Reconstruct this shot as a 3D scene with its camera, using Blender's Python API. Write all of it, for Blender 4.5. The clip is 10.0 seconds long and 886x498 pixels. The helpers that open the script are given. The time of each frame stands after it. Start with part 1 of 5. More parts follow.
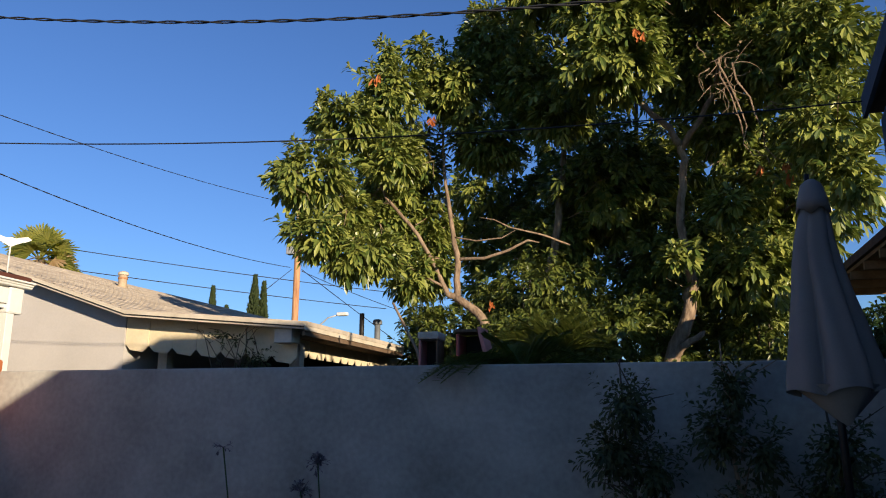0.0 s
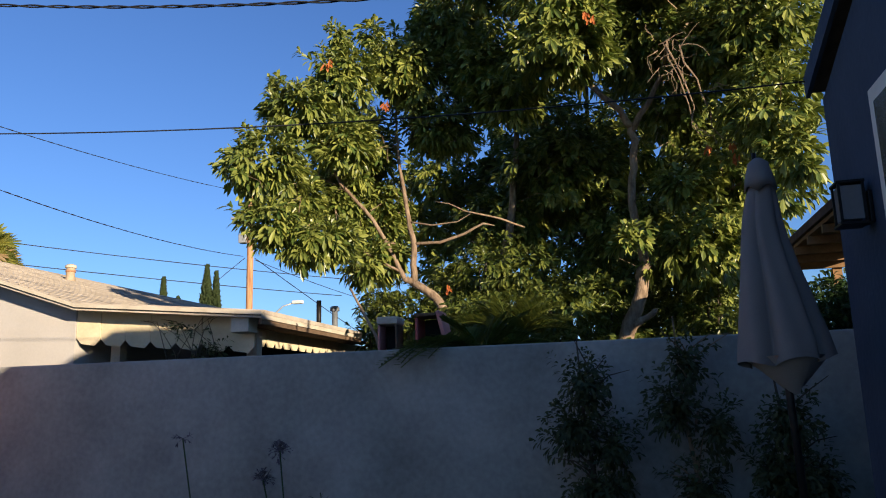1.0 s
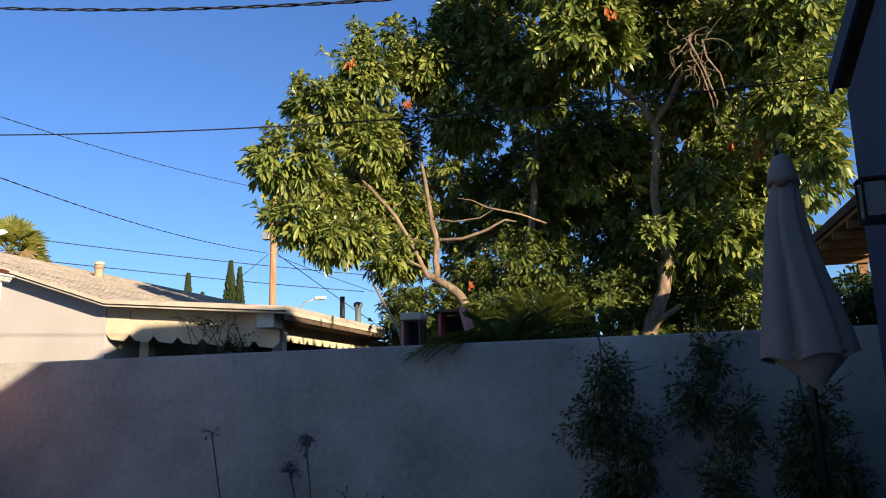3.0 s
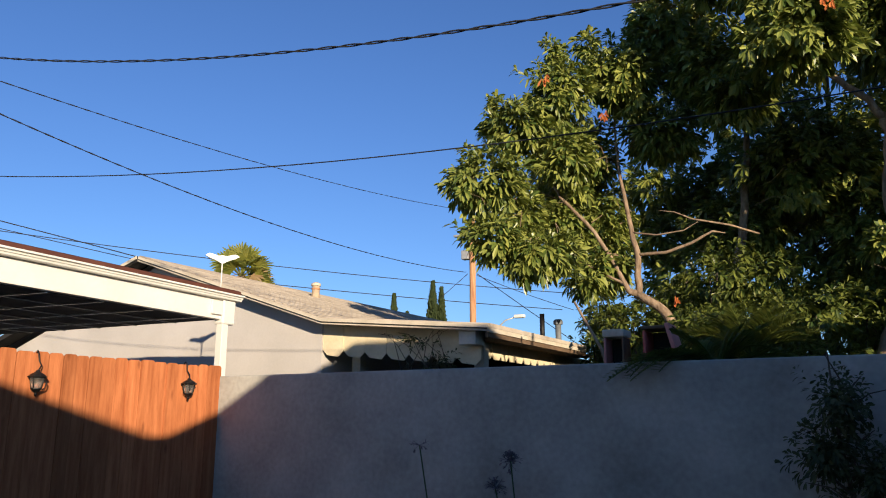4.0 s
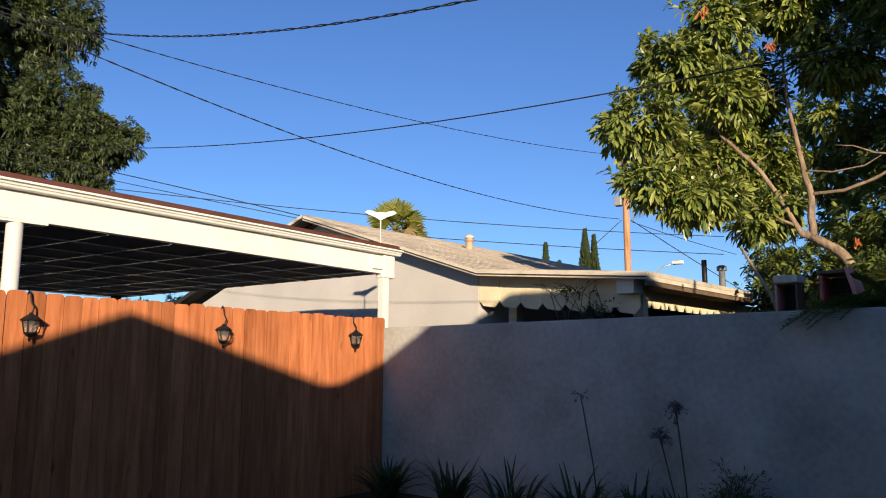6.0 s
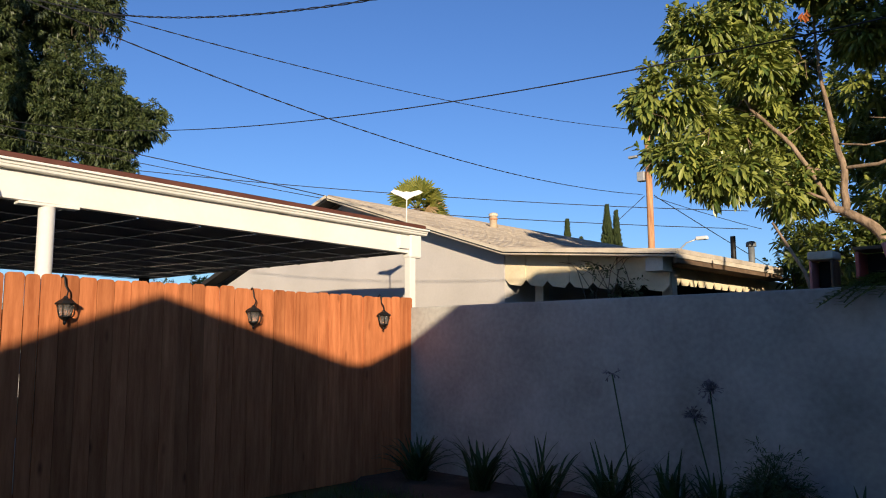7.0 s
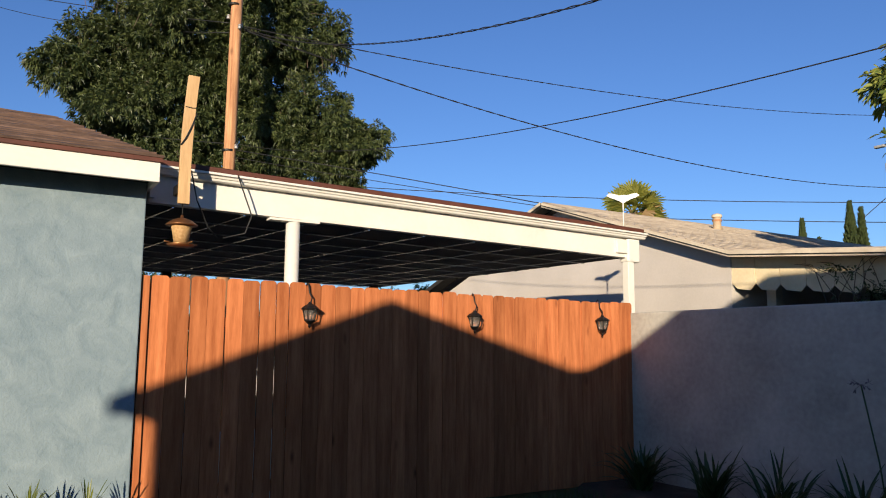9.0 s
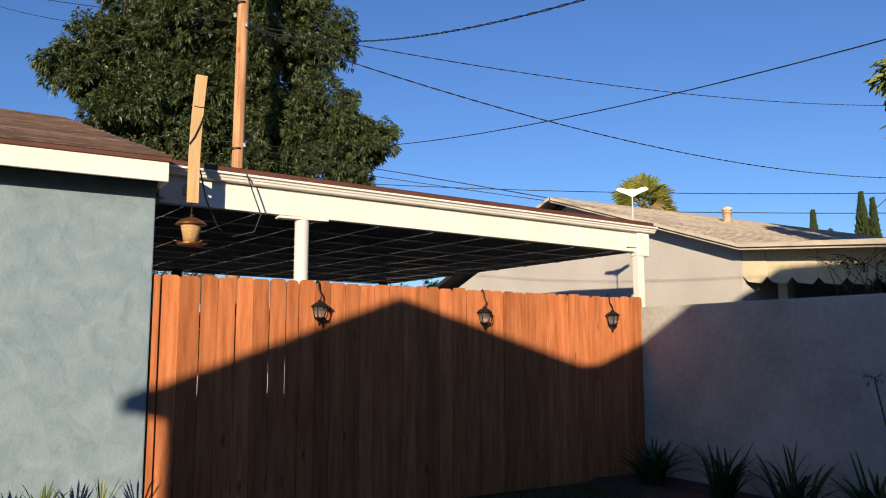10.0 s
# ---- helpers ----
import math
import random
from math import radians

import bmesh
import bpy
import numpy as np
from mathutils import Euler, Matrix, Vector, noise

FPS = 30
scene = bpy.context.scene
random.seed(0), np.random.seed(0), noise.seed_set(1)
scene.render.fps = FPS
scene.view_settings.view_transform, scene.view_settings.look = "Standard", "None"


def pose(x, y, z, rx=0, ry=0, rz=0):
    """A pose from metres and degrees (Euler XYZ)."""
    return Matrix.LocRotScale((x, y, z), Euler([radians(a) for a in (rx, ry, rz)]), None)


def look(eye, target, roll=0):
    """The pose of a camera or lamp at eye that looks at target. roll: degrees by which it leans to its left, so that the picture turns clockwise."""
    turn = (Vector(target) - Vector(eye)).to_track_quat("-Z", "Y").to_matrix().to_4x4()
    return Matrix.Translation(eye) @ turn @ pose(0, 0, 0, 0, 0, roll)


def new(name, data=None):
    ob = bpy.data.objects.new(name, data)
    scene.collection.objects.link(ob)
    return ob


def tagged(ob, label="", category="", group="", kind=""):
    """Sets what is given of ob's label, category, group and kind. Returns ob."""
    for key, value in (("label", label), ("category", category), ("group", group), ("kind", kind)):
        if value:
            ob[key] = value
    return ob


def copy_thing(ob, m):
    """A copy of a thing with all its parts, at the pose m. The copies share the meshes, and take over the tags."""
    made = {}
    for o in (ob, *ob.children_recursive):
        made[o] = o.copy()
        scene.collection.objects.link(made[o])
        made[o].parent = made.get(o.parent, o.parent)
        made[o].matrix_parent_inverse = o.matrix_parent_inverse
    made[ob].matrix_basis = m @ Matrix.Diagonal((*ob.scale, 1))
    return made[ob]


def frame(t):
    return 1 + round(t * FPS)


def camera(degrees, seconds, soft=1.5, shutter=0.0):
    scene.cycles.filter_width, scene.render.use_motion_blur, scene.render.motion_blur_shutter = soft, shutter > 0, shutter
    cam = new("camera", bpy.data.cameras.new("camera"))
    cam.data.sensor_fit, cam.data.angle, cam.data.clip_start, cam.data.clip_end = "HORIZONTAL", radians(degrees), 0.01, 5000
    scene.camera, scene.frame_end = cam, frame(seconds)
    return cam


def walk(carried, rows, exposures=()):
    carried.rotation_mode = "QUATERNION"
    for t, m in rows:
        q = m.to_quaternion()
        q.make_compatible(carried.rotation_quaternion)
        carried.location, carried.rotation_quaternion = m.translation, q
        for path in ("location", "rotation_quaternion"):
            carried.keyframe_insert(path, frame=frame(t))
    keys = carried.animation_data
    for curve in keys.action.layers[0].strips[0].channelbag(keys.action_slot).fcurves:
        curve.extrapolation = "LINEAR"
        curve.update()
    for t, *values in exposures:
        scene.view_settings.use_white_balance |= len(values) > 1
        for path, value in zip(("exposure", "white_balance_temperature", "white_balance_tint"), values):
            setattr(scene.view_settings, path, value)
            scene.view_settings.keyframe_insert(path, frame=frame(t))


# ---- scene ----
cam = camera(60.48, 10.0, soft=1.05)
PATH = [
    (0.0, pose(0.068, 0.100, 1.392, 102.250, -0.259, 16.294)),
    (0.5, pose(0.050, 0.073, 1.384, 102.610, 0.866, 12.917)),
    (1.0, pose(0.048, 0.073, 1.382, 101.077, 1.693, 13.170)),
    (1.5, pose(0.050, 0.077, 1.381, 100.485, 1.813, 13.810)),
    (2.0, pose(0.051, 0.082, 1.384, 100.326, 1.878, 13.312)),
    (3.3, pose(0.044, 0.001, 1.374, 101.198, 1.163, 16.529)),
    (3.5, pose(0.028, 0.002, 1.370, 101.536, 1.282, 22.980)),
    (4.0, pose(0.023, 0.033, 1.365, 102.384, -0.020, 29.535)),
    (4.5, pose(0.032, 0.034, 1.372, 101.544, 1.627, 31.655)),
    (5.0, pose(0.031, 0.051, 1.365, 100.920, 1.948, 32.066)),
    (5.5, pose(0.020, 0.002, 1.359, 99.307, 0.944, 35.227)),
    (5.7, pose(0.016, 0.011, 1.365, 99.066, -1.075, 39.693)),
    (6.8, pose(-0.083, -0.019, 1.403, 97.210, 0.858, 41.778)),
    (7.0, pose(-0.083, -0.019, 1.403, 96.898, 0.290, 42.551)),
    (7.5, pose(-0.099, -0.043, 1.400, 97.912, 0.244, 48.232)),
    (8.0, pose(-0.062, -0.061, 1.381, 96.119, 0.449, 54.459)),
    (8.5, pose(-0.050, -0.056, 1.380, 97.223, 0.129, 57.305)),
    (9.0, pose(-0.052, -0.073, 1.376, 97.467, -0.395, 58.638)),
    (9.5, pose(-0.061, -0.078, 1.383, 97.009, -0.549, 59.945)),
    (10.0, pose(-0.056, -0.070, 1.382, 97.141, 0.126, 59.395)),
]
walk(cam, PATH, exposures=[(0.0, 0.65), (0.5, 0.72), (1.0, 0.82), (1.5, 0.92), (2.0, 0.94), (3.3, 0.94), (3.6, 0.86), (4.0, 0.68), (5.0, 0.70), (5.6, 0.70), (7.0, 0.62), (10.0, 0.58)])

# ---------------------------------------------------------------- light
SUN_AZ, SUN_EL = radians(130), radians(11)
world = bpy.data.worlds.new("sky")
scene.world = world
world.use_nodes = True
wn = world.node_tree.nodes
sky = wn.new("ShaderNodeTexSky")
sky.sky_type, sky.sun_disc = "NISHITA", False
sky.sun_elevation, sky.sun_rotation = SUN_EL, SUN_AZ
sky.altitude, sky.air_density, sky.dust_density, sky.ozone_density = 50, 1.0, 0.08, 2.0
wn["Background"].inputs["Strength"].default_value = 0.067
tone = wn.new("ShaderNodeMix")
tone.data_type, tone.blend_type = "RGBA", "MULTIPLY"
tone.inputs[0].default_value, tone.inputs[7].default_value = 1.0, (0.71, 1.0, 1.60, 1)
world.node_tree.links.new(sky.outputs[0], tone.inputs[6])
world.node_tree.links.new(tone.outputs[2], wn["Background"].inputs["Color"])
sun = new("sun", bpy.data.lights.new("sun", "SUN"))
sun.data.energy, sun.data.angle, sun.data.color = 5.0, radians(0.55), (1.0, 0.83, 0.61)
sun.matrix_world = look((math.sin(SUN_AZ) * 40, math.cos(SUN_AZ) * 40, math.tan(SUN_EL) * 40), (0, 0, 0))


# ---------------------------------------------------------------- materials
def mat(name, a, b, scale=6.0, rough=0.8, bump=0.3, fine=60.0, spread=0.0, island=False, metal=0.0, stretch=(1, 1, 1), detail=6.0, glow=0.0, spec=0.35, bdist=0.01, warp=0.0):
    """Two colours mixed by a coarse and a fine noise, with relief from both."""
    m = bpy.data.materials.new(name)
    m.use_nodes = True
    n, l = m.node_tree.nodes, m.node_tree.links
    bs = n["Principled BSDF"]
    bs.inputs["Roughness"].default_value, bs.inputs["Metallic"].default_value = rough, metal
    bs.inputs["Specular IOR Level"].default_value = spec
    tc, mp = n.new("ShaderNodeTexCoord"), n.new("ShaderNodeMapping")
    mp.inputs["Scale"].default_value = stretch
    l.new(tc.outputs["Object"], mp.inputs["Vector"])
    if spread and not island:
        ri, sh = n.new("ShaderNodeObjectInfo"), n.new("ShaderNodeMath")
        sh.operation, sh.inputs[1].default_value = "MULTIPLY", 53.0
        l.new(ri.outputs["Random"], sh.inputs[0])
        l.new(sh.outputs[0], mp.inputs["Location"])
    no, fi = n.new("ShaderNodeTexNoise"), n.new("ShaderNodeTexNoise")
    for t, s, d in ((no, scale, detail), (fi, fine, 4.0)):
        t.inputs["Scale"].default_value, t.inputs["Detail"].default_value = s, d
        t.inputs["Distortion"].default_value = warp
        l.new(mp.outputs[0], t.inputs["Vector"])
    add = n.new("ShaderNodeMath")
    add.operation = "MULTIPLY_ADD"
    add.inputs[1].default_value = 0.35
    l.new(fi.outputs[0], add.inputs[0])
    l.new(no.outputs[0], add.inputs[2])
    ramp = n.new("ShaderNodeMapRange")
    ramp.inputs[1].default_value, ramp.inputs[2].default_value = 0.42, 0.95
    l.new(add.outputs[0], ramp.inputs[0])
    mix = n.new("ShaderNodeMix")
    mix.data_type = "RGBA"
    mix.inputs[6].default_value, mix.inputs[7].default_value = (*a, 1), (*b, 1)
    l.new(ramp.outputs[0], mix.inputs[0])
    colour = mix.outputs[2]
    if spread:
        src = n.new("ShaderNodeNewGeometry").outputs["Random Per Island"] if island else n.new("ShaderNodeObjectInfo").outputs["Random"]
        hs, mr = n.new("ShaderNodeHueSaturation"), n.new("ShaderNodeMapRange")
        mr.inputs[3].default_value, mr.inputs[4].default_value = 1 - spread, 1 + spread
        l.new(src, mr.inputs[0])
        l.new(mr.outputs[0], hs.inputs["Value"])
        l.new(colour, hs.inputs["Color"])
        colour = hs.outputs[0]
    l.new(colour, bs.inputs["Base Color"])
    if bump:
        bp = n.new("ShaderNodeBump")
        bp.inputs["Strength"].default_value, bp.inputs["Distance"].default_value = bump, bdist
        l.new(add.outputs[0], bp.inputs["Height"])
        l.new(bp.outputs[0], bs.inputs["Normal"])
    return m


def leafy(name, a, b, back, thin=0.35, rough=0.45):
    """Leaf: glossy face, light shining through, each leaf a shade of its own."""
    m = bpy.data.materials.new(name)
    m.use_nodes = True
    n, l = m.node_tree.nodes, m.node_tree.links
    bs, out = n["Principled BSDF"], n["Material Output"]
    bs.inputs["Roughness"].default_value = rough
    bs.inputs["Specular IOR Level"].default_value = 0.4
    geo = n.new("ShaderNodeNewGeometry")
    mix = n.new("ShaderNodeMix")
    mix.data_type = "RGBA"
    mix.inputs[6].default_value, mix.inputs[7].default_value = (*a, 1), (*b, 1)
    l.new(geo.outputs["Random Per Island"], mix.inputs[0])
    l.new(mix.outputs[2], bs.inputs["Base Color"])
    tr, ms = n.new("ShaderNodeBsdfTranslucent"), n.new("ShaderNodeMixShader")
    tr.inputs["Color"].default_value = (*back, 1)
    ms.inputs[0].default_value = thin
    l.new(bs.outputs[0], ms.inputs[1])
    l.new(tr.outputs[0], ms.inputs[2])
    l.new(ms.outputs[0], out.inputs["Surface"])
    return m


def knotted(m, dark, scale):
    """Scattered dark knots laid over a timber colour."""
    n, l = m.node_tree.nodes, m.node_tree.links
    bs = n["Principled BSDF"]
    old = bs.inputs["Base Color"].links[0].from_socket
    tc, mp, info = n.new("ShaderNodeTexCoord"), n.new("ShaderNodeMapping"), n.new("ShaderNodeObjectInfo")
    mp.inputs["Scale"].default_value = scale
    far = n.new("ShaderNodeMath")
    far.operation, far.inputs[1].default_value = "MULTIPLY", 31.0
    l.new(info.outputs["Random"], far.inputs[0])
    l.new(far.outputs[0], mp.inputs["Location"])
    l.new(tc.outputs["Object"], mp.inputs["Vector"])
    vo = n.new("ShaderNodeTexVoronoi")
    vo.inputs["Scale"].default_value = 1.0
    l.new(mp.outputs[0], vo.inputs["Vector"])
    rg = n.new("ShaderNodeMapRange")
    rg.inputs[1].default_value, rg.inputs[2].default_value = 0.02, 0.11
    rg.inputs[3].default_value, rg.inputs[4].default_value = 0.75, 0.0
    l.new(vo.outputs["Distance"], rg.inputs[0])
    mix = n.new("ShaderNodeMix")
    mix.data_type = "RGBA"
    mix.inputs[7].default_value = (*dark, 1)
    l.new(rg.outputs[0], mix.inputs[0])
    l.new(old, mix.inputs[6])
    l.new(mix.outputs[2], bs.inputs["Base Color"])
    return m


STUCCO_GREY = mat("grey stucco", (0.212, 0.207, 0.187), (0.478, 0.463, 0.414), 1.3, 0.92, 0.6, 22, bdist=0.008, detail=9.0)
STUCCO_BLUE = mat("blue-grey stucco", (0.150, 0.210, 0.250), (0.235, 0.300, 0.335), 5.0, 0.92, 0.8, 45, bdist=0.011, detail=5.0, warp=0.8)
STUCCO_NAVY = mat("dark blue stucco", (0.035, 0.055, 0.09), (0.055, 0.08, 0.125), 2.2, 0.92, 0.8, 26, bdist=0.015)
STUCCO_WARM = mat("pale neighbour stucco", (0.42, 0.39, 0.36), (0.52, 0.485, 0.45), 1.3, 0.92, 0.4, 45, bdist=0.005)
REDWOOD = knotted(mat("stained redwood", (0.285, 0.088, 0.033), (0.515, 0.187, 0.076), 4.0, 0.8, 0.35, 30, 0.24, stretch=(6, 6, 0.55), bdist=0.004, spec=0.06), (0.085, 0.022, 0.009), (4.5, 4.5, 1.5))
CUT_WOOD = mat("pale cut timber", (0.42, 0.25, 0.11), (0.62, 0.42, 0.22), 5.0, 0.7, 0.2, 40, stretch=(5, 5, 0.5), bdist=0.003)
POLE_WOOD = knotted(mat("weathered pole timber", (0.24, 0.10, 0.045), (0.62, 0.34, 0.17), 4.0, 0.85, 0.4, 22, stretch=(5, 5, 0.3), bdist=0.01), (0.10, 0.04, 0.02), (2.5, 2.5, 1.1))
WHITE = mat("white paint", (0.62, 0.60, 0.55), (0.72, 0.70, 0.65), 2.0, 0.55, 0.08, 30, bdist=0.002)
CREAM = mat("weathered cream paint", (0.42, 0.36, 0.27), (0.66, 0.58, 0.46), 3.0, 0.75, 0.25, 30, bdist=0.004)
VALANCE = mat("cream valance", (0.58, 0.48, 0.31), (0.76, 0.66, 0.46), 3.0, 0.7, 0.1, 30, bdist=0.003)
OLD_WOOD = mat("weathered brown boards", (0.07, 0.045, 0.028), (0.20, 0.13, 0.08), 5.0, 0.85, 0.5, 30, bdist=0.006)
BROWN = mat("brown drip edge", (0.075, 0.026, 0.017), (0.125, 0.045, 0.03), 4.0, 0.6, 0.1)
SHINGLE = mat("brown shingle", (0.075, 0.045, 0.034), (0.15, 0.095, 0.07), 9.0, 0.95, 0.6, 90, 0.28, bdist=0.006)
ROOFING = mat("sun-bleached roofing", (0.27, 0.225, 0.18), (0.52, 0.45, 0.365), 3.5, 0.95, 0.4, 50, 0.12, bdist=0.006)
SOFFIT = mat("dark soffit panel with shade in its colour", (0.020, 0.021, 0.025), (0.035, 0.036, 0.04), 2.0, 0.8, 0.1)
DARK = mat("near-black for shade and dark parts", (0.012, 0.011, 0.010), (0.025, 0.022, 0.02), 2.0, 0.9, 0.1)
BAR = mat("bright metal ceiling bar", (0.80, 0.80, 0.81), (0.88, 0.88, 0.89), 4.0, 0.24, 0.0, metal=1.0)
DULL_BAR = mat("dull grey ceiling bar", (0.34, 0.34, 0.36), (0.44, 0.44, 0.46), 4.0, 0.3, 0.0, metal=1.0)
EAVE_WOOD = mat("brown eave timber", (0.16, 0.085, 0.035), (0.30, 0.17, 0.08), 5.0, 0.8, 0.2, 40)
BLACK = mat("black metal", (0.012, 0.012, 0.013), (0.03, 0.028, 0.026), 20.0, 0.5, 0.2, metal=0.6)
CABLE = mat("black cable", (0.012, 0.012, 0.014), (0.025, 0.025, 0.028), 20.0, 0.6, 0.1)
BARK = mat("pale bark", (0.115, 0.075, 0.047), (0.37, 0.265, 0.175), 9.0, 0.9, 0.9, 40, stretch=(2, 2, 0.7), bdist=0.015)
BARK_DARK = mat("dark bark", (0.06, 0.045, 0.032), (0.13, 0.10, 0.075), 7.0, 0.9, 0.7, 40, bdist=0.015)
CONCRETE = mat("pale concrete", (0.30, 0.29, 0.27), (0.42, 0.40, 0.37), 2.0, 0.9, 0.3, 40)
INNER = mat("pale inner cloth", (0.26, 0.235, 0.22), (0.33, 0.30, 0.28), 4.0, 0.9, 0.1, 90)
CANVAS = mat("grey umbrella canvas", (0.185, 0.165, 0.16), (0.24, 0.215, 0.205), 3.0, 0.9, 0.2, 140, bdist=0.002)
SOIL = mat("damp soil", (0.035, 0.026, 0.018), (0.075, 0.058, 0.042), 5.0, 0.95, 0.8, 50, bdist=0.03)
LAWN = mat("lawn soil", (0.025, 0.035, 0.012), (0.05, 0.065, 0.025), 3.0, 0.95, 0.8, 40, bdist=0.03)
BRASS = mat("copper feeder metal", (0.15, 0.06, 0.024), (0.30, 0.14, 0.055), 20.0, 0.4, 0.1, metal=0.7)
SEED = mat("seed filling", (0.26, 0.14, 0.05), (0.52, 0.34, 0.16), 60.0, 0.8, 0.6, 150, bdist=0.004)
RED = mat("faded red plastic", (0.30, 0.06, 0.05), (0.45, 0.11, 0.09), 6.0, 0.6, 0.1)
PINK = mat("pale pink plastic", (0.46, 0.15, 0.13), (0.62, 0.27, 0.23), 6.0, 0.6, 0.1)
GALV = mat("galvanised vent metal", (0.30, 0.29, 0.28), (0.48, 0.46, 0.43), 12.0, 0.5, 0.1, metal=0.5)
TAN = mat("dusty tan metal", (0.33, 0.24, 0.15), (0.50, 0.39, 0.27), 12.0, 0.7, 0.2)
PIPE = mat("dull grey pipe", (0.10, 0.11, 0.12), (0.17, 0.18, 0.19), 12.0, 0.6, 0.1)
STEEL = mat("grey lamp steel", (0.32, 0.32, 0.32), (0.45, 0.45, 0.44), 12.0, 0.5, 0.05, metal=0.3)
RUST_CAP = mat("rusty cap", (0.30, 0.13, 0.06), (0.46, 0.24, 0.13), 12.0, 0.8, 0.2)
LEAF_A = leafy("broad leaf", (0.050, 0.088, 0.018), (0.305, 0.320, 0.072), (0.21, 0.265, 0.04), 0.18, 0.36)
LEAF_B = leafy("far leaf", (0.013, 0.028, 0.009), (0.102, 0.125, 0.042), (0.07, 0.10, 0.022), 0.15, 0.45)
LEAF_S = leafy("shrub leaf", (0.030, 0.056, 0.011), (0.165, 0.185, 0.036), (0.13, 0.17, 0.026), 0.2, 0.42)
LEAF_D = leafy("dark strap leaf", (0.016, 0.040, 0.010), (0.045, 0.085, 0.025), (0.05, 0.09, 0.02), 0.2)
LEAF_O = leafy("olive wall-shrub leaf", (0.034, 0.048, 0.016), (0.10, 0.112, 0.04), (0.08, 0.09, 0.03), 0.25, 0.6)
LEAF_DRY = leafy("dry orange leaf", (0.42, 0.10, 0.02), (0.60, 0.20, 0.05), (0.5, 0.14, 0.03), 0.3, 0.7)
LEAF_CY = leafy("cypress leaf", (0.020, 0.035, 0.010), (0.055, 0.075, 0.022), (0.04, 0.06, 0.015), 0.15, 0.7)
LEAF_PALM = leafy("palm leaf", (0.16, 0.18, 0.03), (0.38, 0.36, 0.09), (0.5, 0.5, 0.1), 0.5, 0.6)
LEAF_TAN = leafy("dead palm leaf", (0.28, 0.18, 0.08), (0.42, 0.29, 0.15), (0.3, 0.2, 0.1), 0.2, 0.8)
GRASS = leafy("grass blade", (0.03, 0.055, 0.012), (0.07, 0.11, 0.03), (0.06, 0.1, 0.02), 0.25, 0.6)
LILAC = leafy("faded lilac petal", (0.09, 0.08, 0.085), (0.19, 0.165, 0.19), (0.10, 0.09, 0.12), 0.3, 0.7)
GLASS = bpy.data.materials.new("lantern glass")
GLASS.use_nodes = True
gb = GLASS.node_tree.nodes["Principled BSDF"]
gb.inputs["Base Color"].default_value, gb.inputs["Roughness"].default_value = (0.42, 0.40, 0.38, 1), 0.15
gb.inputs["Transmission Weight"].default_value = 0.85


# ---------------------------------------------------------------- mesh helpers
def thing(name, label, category, at=(0, 0, 0), group="", kind=""):
    return_ob = new(name)
    return_ob.matrix_world = Matrix.Translation(at)
    return_ob.empty_display_size = 0.1
    return tagged(return_ob, label, category, group, kind)


def part(name, bm, material, parent=None, label="", smooth=False):
    """One mesh object out of a bmesh, in the coordinates of its parent."""
    me = bpy.data.meshes.new(name)
    bmesh.ops.recalc_face_normals(bm, faces=bm.faces[:])
    bm.to_mesh(me)
    bm.free()
    me.materials.append(material)
    if smooth:
        me.shade_smooth()
    ob = new(name, me)
    if parent:
        ob.parent = parent
    if label:
        ob["label"] = label
    return ob


def raw(name, verts, faces, material, parent=None, label="", smooth=False):
    me = bpy.data.meshes.new(name)
    me.from_pydata(verts, [], faces)
    me.materials.append(material)
    if smooth:
        me.shade_smooth()
    ob = new(name, me)
    if parent:
        ob.parent = parent
    if label:
        ob["label"] = label
    return ob


def box(bm, x0, x1, y0, y1, z0, z1, bevel=0.0, m=None):
    made = bmesh.ops.create_cube(bm, size=1)["verts"]
    for v in made:
        v.co = Vector((x0 + (v.co.x + 0.5) * (x1 - x0), y0 + (v.co.y + 0.5) * (y1 - y0), z0 + (v.co.z + 0.5) * (z1 - z0)))
    if m:
        bmesh.ops.transform(bm, matrix=m, verts=made)
    if bevel:
        edges = list({e for v in made for e in v.link_edges})
        bmesh.ops.bevel(bm, geom=edges, offset=bevel, segments=2, affect="EDGES", profile=0.5)
    return bm


def boxed(*a, **k):
    return box(bmesh.new(), *a, **k)


def prism(bm, poly, axis, lo, hi):
    """Extrude a polygon (pairs) along an axis; pairs are the two other axes in order."""
    def v3(p, s):
        return {"x": (s, p[0], p[1]), "y": (p[0], s, p[1]), "z": (p[0], p[1], s)}[axis]
    a = [bm.verts.new(v3(p, lo)) for p in poly]
    b = [bm.verts.new(v3(p, hi)) for p in poly]
    bm.faces.new(a)
    bm.faces.new(b[::-1])
    for i in range(len(poly)):
        j = (i + 1) % len(poly)
        bm.faces.new((a[i], b[i], b[j], a[j]))
    return bm


def turned(bm, profile, sides=16, at=(0, 0, 0)):
    """Turn a profile of (radius, height) about z."""
    rings = []
    for r, z in profile:
        rings.append([bm.verts.new((at[0] + r * math.cos(2 * math.pi * i / sides), at[1] + r * math.sin(2 * math.pi * i / sides), at[2] + z)) for i in range(sides)])
    for a, b in zip(rings, rings[1:]):
        for i in range(sides):
            j = (i + 1) % sides
            bm.faces.new((a[i], a[j], b[j], b[i]))
    bm.faces.new(rings[0][::-1])
    bm.faces.new(rings[-1])
    return bm


